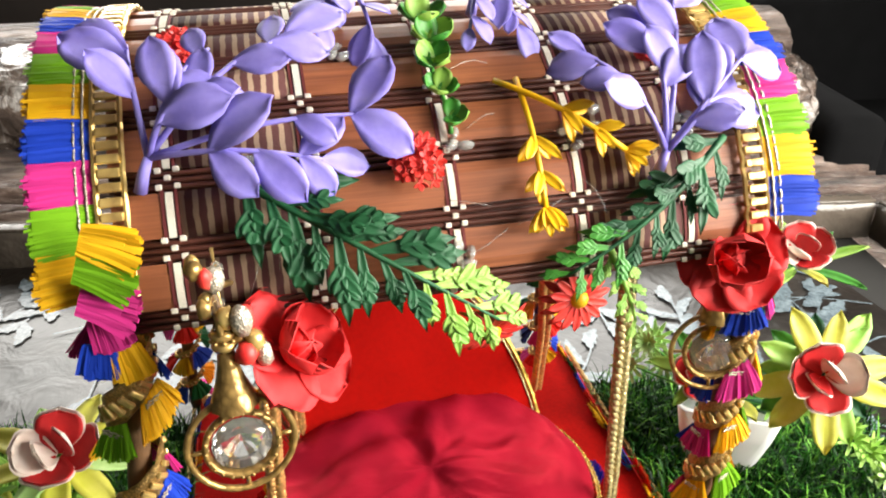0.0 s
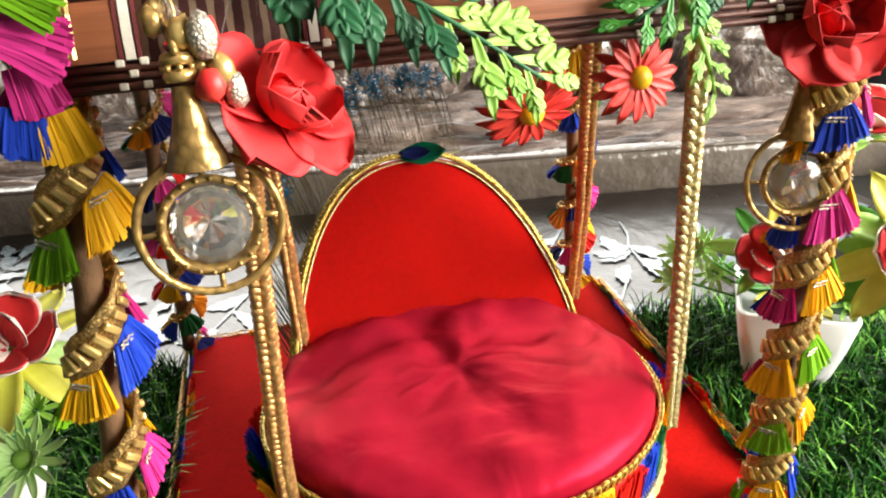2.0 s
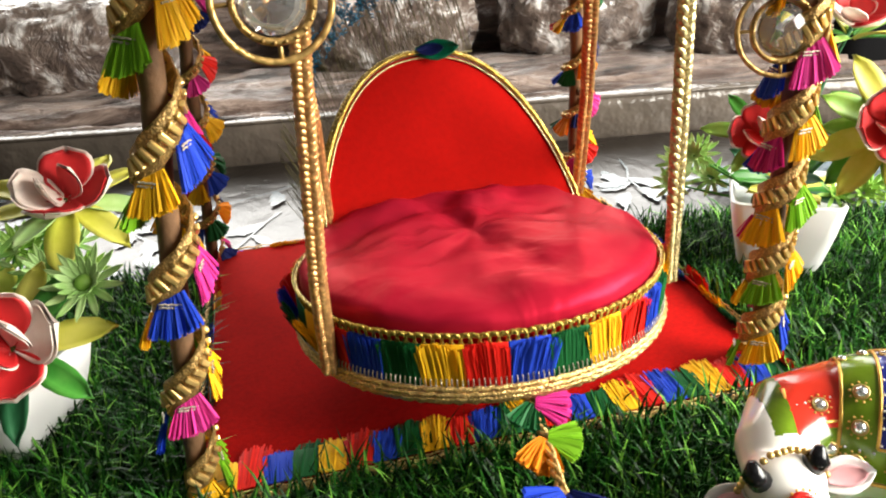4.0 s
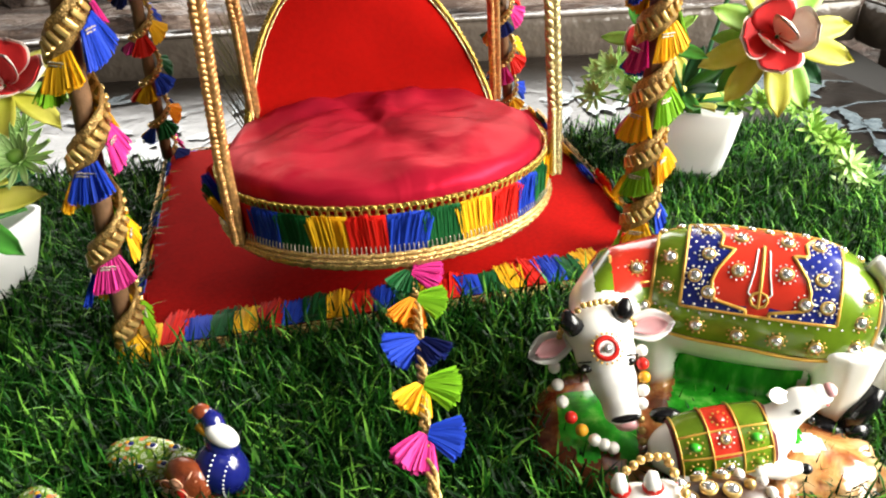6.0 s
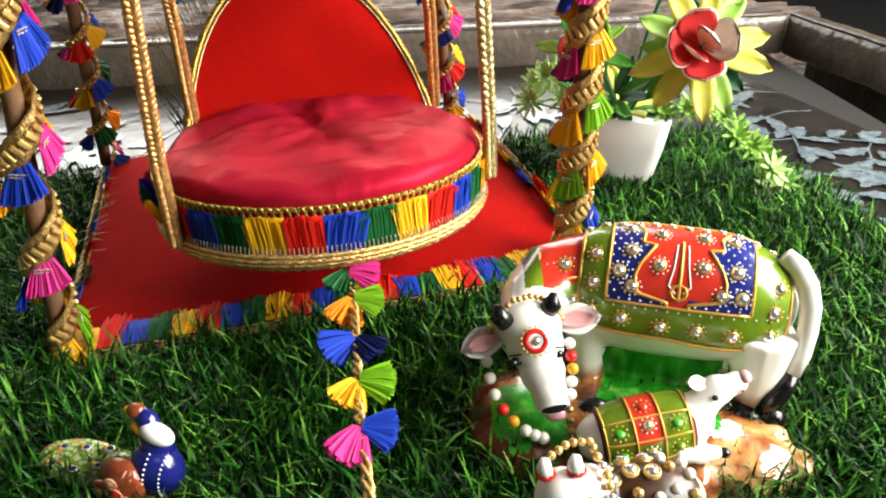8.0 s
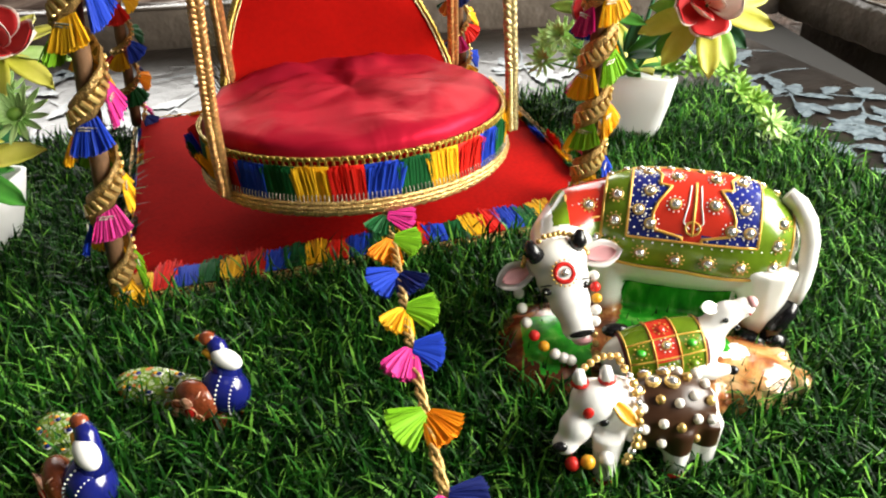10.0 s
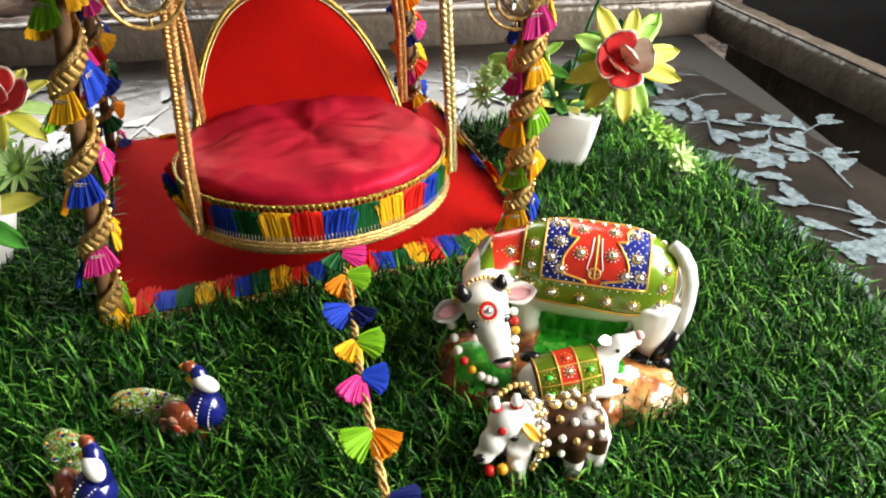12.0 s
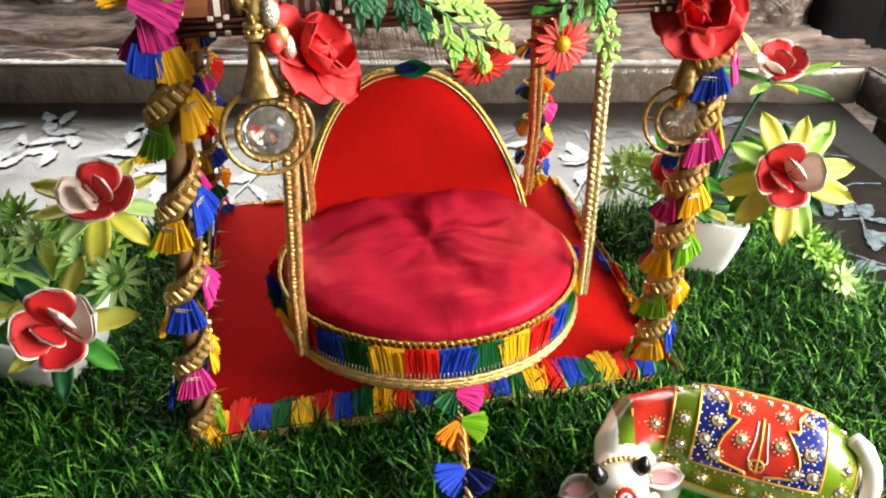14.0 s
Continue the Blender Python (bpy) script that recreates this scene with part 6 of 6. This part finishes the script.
    ball(bm, (0.0455, -0.0405, 0.0375), (0.0036, 0.0032, 0.003), mi=BLK)
    ball(bm, (0.008, -0.0475, 0.029), (0.008, 0.0035, 0.0034), mi=BLK)
    ball(bm, (-0.024, -0.018, 0.053), (0.009, 0.005, 0.0045), mi=BLK)
    return bm


figure("cow_figurine", cow_figurine(), FIG, Matrix.Translation((0.335, 0.4, 0.0)), "glossy painted resin cow and calf with jewelled saddle cloths", "figurines on the grass")


def small_cow():
    bm = bmesh.new()
    ball(bm, (0.014, 0.0, 0.045), (0.032, 0.02, 0.022), sub=3)
    ball(bm, (-0.016, -0.002, 0.056), (0.014, 0.014, 0.018), sub=3)
    ball(bm, (-0.03, -0.006, 0.064), (0.0135, 0.0125, 0.014), sub=3)
    ball(bm, (-0.041, -0.012, 0.053), (0.0095, 0.0085, 0.011), sub=3)
    ball(bm, (-0.047, -0.015, 0.045), (0.0075, 0.007, 0.006), sub=3)
    for lx, ly in ((-0.022, -0.012), (-0.02, 0.012), (0.036, -0.01), (0.038, 0.012), (0.018, -0.014)):
        tube(bm, [(lx, ly, 0.045), (lx - 0.001, ly - 0.003, 0.02), (lx - 0.002, ly - 0.004, 0.004)], [0.0095, 0.0068, 0.006], 10)
    bm = fused(bm, 0.0018, 4)
    for f in bm.faces:
        c = f.calc_center_median()
        f.material_index = 15 if c.x > -0.008 and c.z > 0.032 and c.x < 0.04 else WH
    for k in range(5):
        for j in range(5):
            a = radians(-22 + 36 * j + 9 * (k % 2))
            xx = -0.004 + 0.0098 * k
            sc = math.sqrt(max(0.05, 1 - ((xx - 0.014) / 0.034) ** 2))
            p = Vector((xx, -0.0205 * sc * math.cos(a), 0.045 + 0.0225 * sc * math.sin(a)))
            if j > 2 and k in (0, 1, 2):
                gem(bm, p, (0, -math.cos(a), math.sin(a)), 0.0034)
            else:
                ball(bm, p, 0.0029, mi=PRL if (k + j) % 3 else GO)
    chain(bm, [(-0.012, 0.008, 0.078), (-0.009, -0.008, 0.074), (-0.008, -0.018, 0.06), (-0.01, -0.022, 0.045), (-0.014, -0.02, 0.03)], 0.0024, (GO, GO, CRY))
    chain(bm, [(-0.013, 0.01, 0.08), (-0.024, 0.008, 0.083), (-0.034, 0.002, 0.082)], 0.0022, (GO,))
    for c in ((-0.038, -0.004, 0.077), (-0.024, -0.006, 0.079)):
        tube(bm, [c, (c[0] - 0.001, c[1], c[2] + 0.005), (c[0], c[1] + 0.002, c[2] + 0.008)], [0.0042, 0.0036, 0.002], 8, WH)
        ball(bm, c, (0.005, 0.0045, 0.003), mi=RD)
    ball(bm, (-0.036, -0.016, 0.066), (0.0035, 0.002, 0.004), mi=RD)
    ball(bm, (-0.028, -0.0185, 0.06), (0.0028, 0.0016, 0.0022), mi=BLK)
    ball(bm, (-0.051, -0.019, 0.047), (0.0045, 0.003, 0.003), mi=BLK)
    petal(bm, frame_of((-0.021, -0.014, 0.068), (0.6, -0.6, -0.6), (0, -0.5, 0.8)), 0.016, 0.009, 0.2, 0.3, 0.5, YE, 4, 5, 0, 0.5, 0.001)
    chain(bm, [(-0.044, -0.02, 0.034), (-0.036, -0.022, 0.036), (-0.026, -0.022, 0.037)], 0.0042, (RD, YE, WH, WH))
    for lx, ly in ((-0.024, -0.017), (0.016, -0.019)):
        ball(bm, (lx, ly, 0.016), (0.0066, 0.0062, 0.003), mi=RD)
        ball(bm, (lx, ly, 0.0045), (0.0066, 0.0064, 0.004), mi=BLK)
    return bm


figure("small_cow_figurine", small_cow(), FIG + [FIG_DARK], Matrix.Translation((0.312, 0.315, 0.002)) @ pose(0, 0, 0, 0, 0, 8), "small white cow figurine with pearl-studded brown back", "figurines on the grass")

TAILM = Mat("painted_peacock_tail", 0.22, coat=0.5)
v = TAILM.voronoi(150)
TAILM.colour(TAILM.mix(v.lt(0.3), TAILM.mix((TAILM.voronoi(330) - 0.3).abs().lt(0.12), TAILM.ramp(TAILM.noise(160, 2), [(0.3, (0.05, 0.2, 0.02)), (0.7, (0.3, 0.4, 0.04))]), (0.55, 0.62, 0.4)), (0.6, 0.2, 0.06))).bump(v, 0.4, 0.001)


def peacock():
    """Lying with its tail to -x; body blue, rust wing, pale wing tip, feet under."""
    B, W, TA, WHT, AM = 0, 1, 2, 3, 4
    bm = bmesh.new()
    ball(bm, (0.014, 0, 0.026), (0.018, 0.0155, 0.019), pose(0, 0, 0, 0, -25, 0), B, 3)
    tube(bm, [(0.016, 0.004, 0.036), (0.012, 0.006, 0.05), (0.01, 0.008, 0.06), (0.006, 0.008, 0.064)], [0.011, 0.008, 0.0065, 0.005], 12, B)
    ball(bm, (0.004, 0.008, 0.065), (0.0062, 0.0055, 0.0052), mi=W, sub=2)
    tube(bm, [(-0.001, 0.008, 0.065), (-0.006, 0.008, 0.063)], [0.003, 0.0006], 8, AM)
    tube(bm, [(0.0185, 0.004, 0.0565), (0.008, 0.002, 0.0545), (0.0025, 0.004, 0.057)], 0.003, 8, AM)
    ball(bm, (0.0185, 0.003, 0.053), (0.0115, 0.007, 0.0065), pose(0, 0, 0, 0, 25, 0), WHT, 3)
    ball(bm, (-0.003, -0.0115, 0.024), (0.018, 0.011, 0.017), pose(0, 0, 0, 0, -10, -12), W, 3)
    # wing: carved feathers and a ribbed rim
    def wing(a, f, lift):
        return Vector((-0.003 + 0.018 * f * math.cos(a), -0.0115 - 0.011 * math.sqrt(1 - f * f) - lift, 0.024 + 0.017 * f * math.sin(a)))
    for k, (a, f, big, mi) in enumerate(((2.5, 0.5, 0.0046, 1), (1.6, 0.45, 0.0042, 5), (3.6, 0.55, 0.0042, 5), (0.2, 0.1, 0.0048, 6), (4.8, 0.5, 0.0044, 3), (5.6, 0.45, 0.0038, 1))):
        c = wing(a, f, 0.0004)
        ball(bm, c, (big, 0.0022, big * 0.75), pose(0, 0, 0, 0, 40 * k, 0), mi, 2)
        tube(bm, [c + Vector((big * 1.05 * math.cos(w), -0.0008, big * 0.9 * math.sin(w))) for w in (2 * math.pi * i / 12 for i in range(13))], 0.0005, 5, 5)
    for k in range(14):
        a = radians(-70 + 10 * k)
        tube(bm, [wing(a, 0.68, 0.0003), wing(a, 0.82, 0.0005), wing(a, 0.94, 0.0004)], [0.0006, 0.0009, 0.0006], 5, 5 if k % 2 else 1)
    for j in range(14):
        a = radians(-40 + 11 * j)
        ball(bm, (0.0135 + 0.003 * math.sin(a), -0.0157 * math.cos(a) - 0.0002, 0.027 + 0.018 * math.sin(a)), 0.0008, mi=WHT, sub=1)
        ball(bm, (0.0225 + 0.002 * math.sin(a), -0.0135 * math.cos(a), 0.024 + 0.016 * math.sin(a)), 0.0008, mi=WHT, sub=1)
    # tail fan, thick and rounded, with eye spots
    ball(bm, (-0.042, 0.004, 0.016), (0.034, 0.0165, 0.0055), pose(0, 0, 0, 18, 4, 0), TA, 3)
    tube(bm, [(-0.002, 0.002, 0.02), (-0.02, 0.003, 0.018)], [0.009, 0.012], 10, TA)
    for ex, ey in ((-0.062, -0.003), (-0.06, 0.009), (-0.045, -0.005), (-0.044, 0.01), (-0.03, 0.0), (-0.028, 0.012)):
        zz = 0.016 + 0.0057 * math.sqrt(max(0.05, 1 - ((ex + 0.042) / 0.035) ** 2)) + (ey - 0.004) * 0.3
        ball(bm, (ex, ey, zz), (0.0042, 0.003, 0.001), mi=WHT, sub=2)
        ball(bm, (ex + 0.001, ey, zz + 0.0006), (0.0024, 0.002, 0.001), mi=B, sub=2)
        ball(bm, (ex - 0.002, ey, zz + 0.0006), (0.0018, 0.0018, 0.001), mi=AM, sub=2)
    for fx, fy in ((0.013, -0.012), (0.022, 0.0)):
        ball(bm, (fx, fy, 0.004), (0.007, 0.0065, 0.0135), mi=W, sub=2)
    return bm


FIG_PEACH = plain("gloss_peach_paint", (0.6, 0.3, 0.18), 0.25, 0.3, 200, 0.2, 0.0006, coat=0.4)
PEA = [FIG_BLUE, FIG_BROWN, TAILM.m, FIG_WHITE, FIG_YEL, FIG_PEACH, FIG_RED]
figure("peacock_figurine", peacock(), PEA, Matrix.Translation((0.055, 0.36, 0.0095)) @ pose(0, 0, 0, 0, 0, -12) @ Matrix.Scale(0.88, 4), "tiny glossy blue peacock figurine with painted green tail", "figurines on the grass")
figure("peacock_figurine", peacock(), PEA, Matrix.Translation((0.002, 0.294, 0.0095)) @ pose(0, 0, 0, 0, 0, -46) @ Matrix.Scale(0.9, 4), "tiny blue peacock figurine turned towards the front", "figurines on the grass")

# ---- printed leaves on the table cloth ----
def print_sprays():
    r2 = random.Random(21)
    Z = 0.0028

    def leaf(bm, p, d, L, w):
        d = Vector((d[0], d[1], 0)).normalized()
        n = Vector((-d.y, d.x, 0))
        k = 9
        left, right = [], []
        for i in range(k + 1):
            t = i / k
            ww = w * math.sin(math.pi * min(1, t * 0.96 + 0.02)) ** 0.8 * (1 + 0.25 * math.sin(t * 22))
            c = p + d * L * t + n * 0.12 * L * math.sin(t * 2.6)
            left.append(bm.verts.new(c + n * ww))
            right.append(bm.verts.new(c - n * ww * 0.8))
        for i in range(k):
            bm.faces.new((left[i], right[i], right[i + 1], left[i + 1]))

    def spray(p, ang, n, step):
        bm = bmesh.new()
        prev = Vector((*p, Z + r2.uniform(0, 0.0016)))
        for i in range(n):
            ang += r2.uniform(-0.35, 0.45)
            d = Vector((math.cos(ang), math.sin(ang), 0))
            nxt = prev + d * step
            side = Vector((-d.y, d.x, 0)) * 0.0013
            bm.faces.new([bm.verts.new(q) for q in (prev - side, nxt - side, nxt + side, prev + side)])
            for sg in (-1, 1):
                if r2.random() < 0.55:
                    a2 = ang + sg * r2.uniform(0.5, 1.0)
                    leaf(bm, nxt + Vector((0, 0, 0.0003 + 0.0002 * sg)), (math.cos(a2), math.sin(a2)), r2.uniform(0.032, 0.058), r2.uniform(0.0075, 0.0125))
            prev = nxt
        leaf(bm, prev + Vector((0, 0, 0.0002)), (math.cos(ang), math.sin(ang)), 0.045, 0.01)
        part("leaf_print", bm, PRINT, table, "silver-grey printed leaf spray")
    for ix in range(-8, 12):
        for iy in range(2, 14):
            x, y = ix * 0.092 + r2.uniform(-0.02, 0.02), iy * 0.092 + r2.uniform(-0.02, 0.02)
            a = r2.uniform(0, 6.3) if y < 1.02 else r2.uniform(3.7, 5.7)
            if (y < 0.64 and x < 0.52) or x < -0.6 or y > 1.14 or x > 0.8 + 0.23 * (1.19 - y):
                continue
            if x > 0.72 + 0.23 * (1.19 - y):
                a = r2.uniform(2.2, 4.2)
            if r2.random() < (0.85 if x > 0.45 else 0.55):
                spray((x, y), a, 3, 0.036)


print_sprays()

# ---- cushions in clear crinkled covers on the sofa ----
# opaque brown; the plastic's silvery glints are painted in as pale patches
COVER = Mat("crinkled_cover_glints", 0.12, coat=0.8, spec=0.8)
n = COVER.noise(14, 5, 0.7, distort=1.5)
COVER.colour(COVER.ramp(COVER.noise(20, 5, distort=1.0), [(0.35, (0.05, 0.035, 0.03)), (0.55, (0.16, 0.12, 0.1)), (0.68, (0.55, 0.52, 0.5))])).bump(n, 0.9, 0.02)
for c, r, tz in (((-0.05, 1.68, 0.1), (0.17, 0.1, 0.1), 10), ((0.32, 1.72, 0.1), (0.15, 0.1, 0.1), 0), ((0.63, 1.64, 0.09), (0.14, 0.11, 0.1), -12), ((-0.62, 1.6, 0.1), (0.19, 0.1, 0.1), 12)):
    bm = bmesh.new()
    ball(bm, (0, 0, 0), 1.0, sub=5)
    for v in bm.verts:
        q = v.co.copy()
        p = Vector([math.copysign(abs(a) ** 0.7, a) for a in q])
        p = Vector((p.x * r[0], p.y * r[1], p.z * r[2]))
        v.co = p * (1 + 0.09 * fbm(q.x * 3 + c[0] * 9, q.y * 3, q.z * 3) + 0.03 * fbm(q.x * 9, q.y * 9, q.z * 9))
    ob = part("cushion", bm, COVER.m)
    ob.matrix_basis = pose(*c, 12, 0, tz)
    tagged(ob, "brown sofa cushion in a crinkled clear plastic cover, its glints painted on", "cushion", "cushions on the sofa")

# frame added out of view round the ceiling fill light
lamp = thing("ceiling_fill_panel", pose(0.85, -0.75, 2.2), "added square white frame round the ceiling fill light, out of view", "ceiling lamp")
bm = bmesh.new()
for sx, sy, w, h in ((0, 0.47, 0.98, 0.04), (0, -0.47, 0.98, 0.04), (0.47, 0, 0.04, 0.9), (-0.47, 0, 0.04, 0.9)):
    box(bm, (w, h, 0.048), pose(sx, sy, 0.022))
part("frame", bm, POT_WHITE, lamp, "", False)

# black chair shape past the end of the sofa, added to keep that corner dark
chair = thing("dark_corner_block", pose(1.13, 1.86, -0.45, 0, 0, 8), "added black chair shape filling the dark corner past the table", "chair")
for nm, size, at in (("seat", (0.56, 0.6, 0.34), (0, 0, 0.22)), ("backrest", (0.56, 0.16, 0.5), (0, 0.36, 0.4)), ("armrest", (0.12, 0.6, 0.5), (-0.35, 0.0, 0.3)), ("armrest", (0.12, 0.6, 0.5), (0.35, 0.0, 0.3))):
    bm = bmesh.new()
    box(bm, size, pose(*at), 0.03)
    part(nm, bm, BLACK, chair)
for lx, ly in ((-0.3, -0.24), (0.3, -0.24), (-0.3, 0.34), (0.3, 0.34)):
    bm = bmesh.new()
    lathe(bm, [(0, 0), (0.016, 0), (0.022, 0.06), (0, 0.06)], 12, pose(lx, ly, 0))
    part("leg", bm, BLACK, chair)
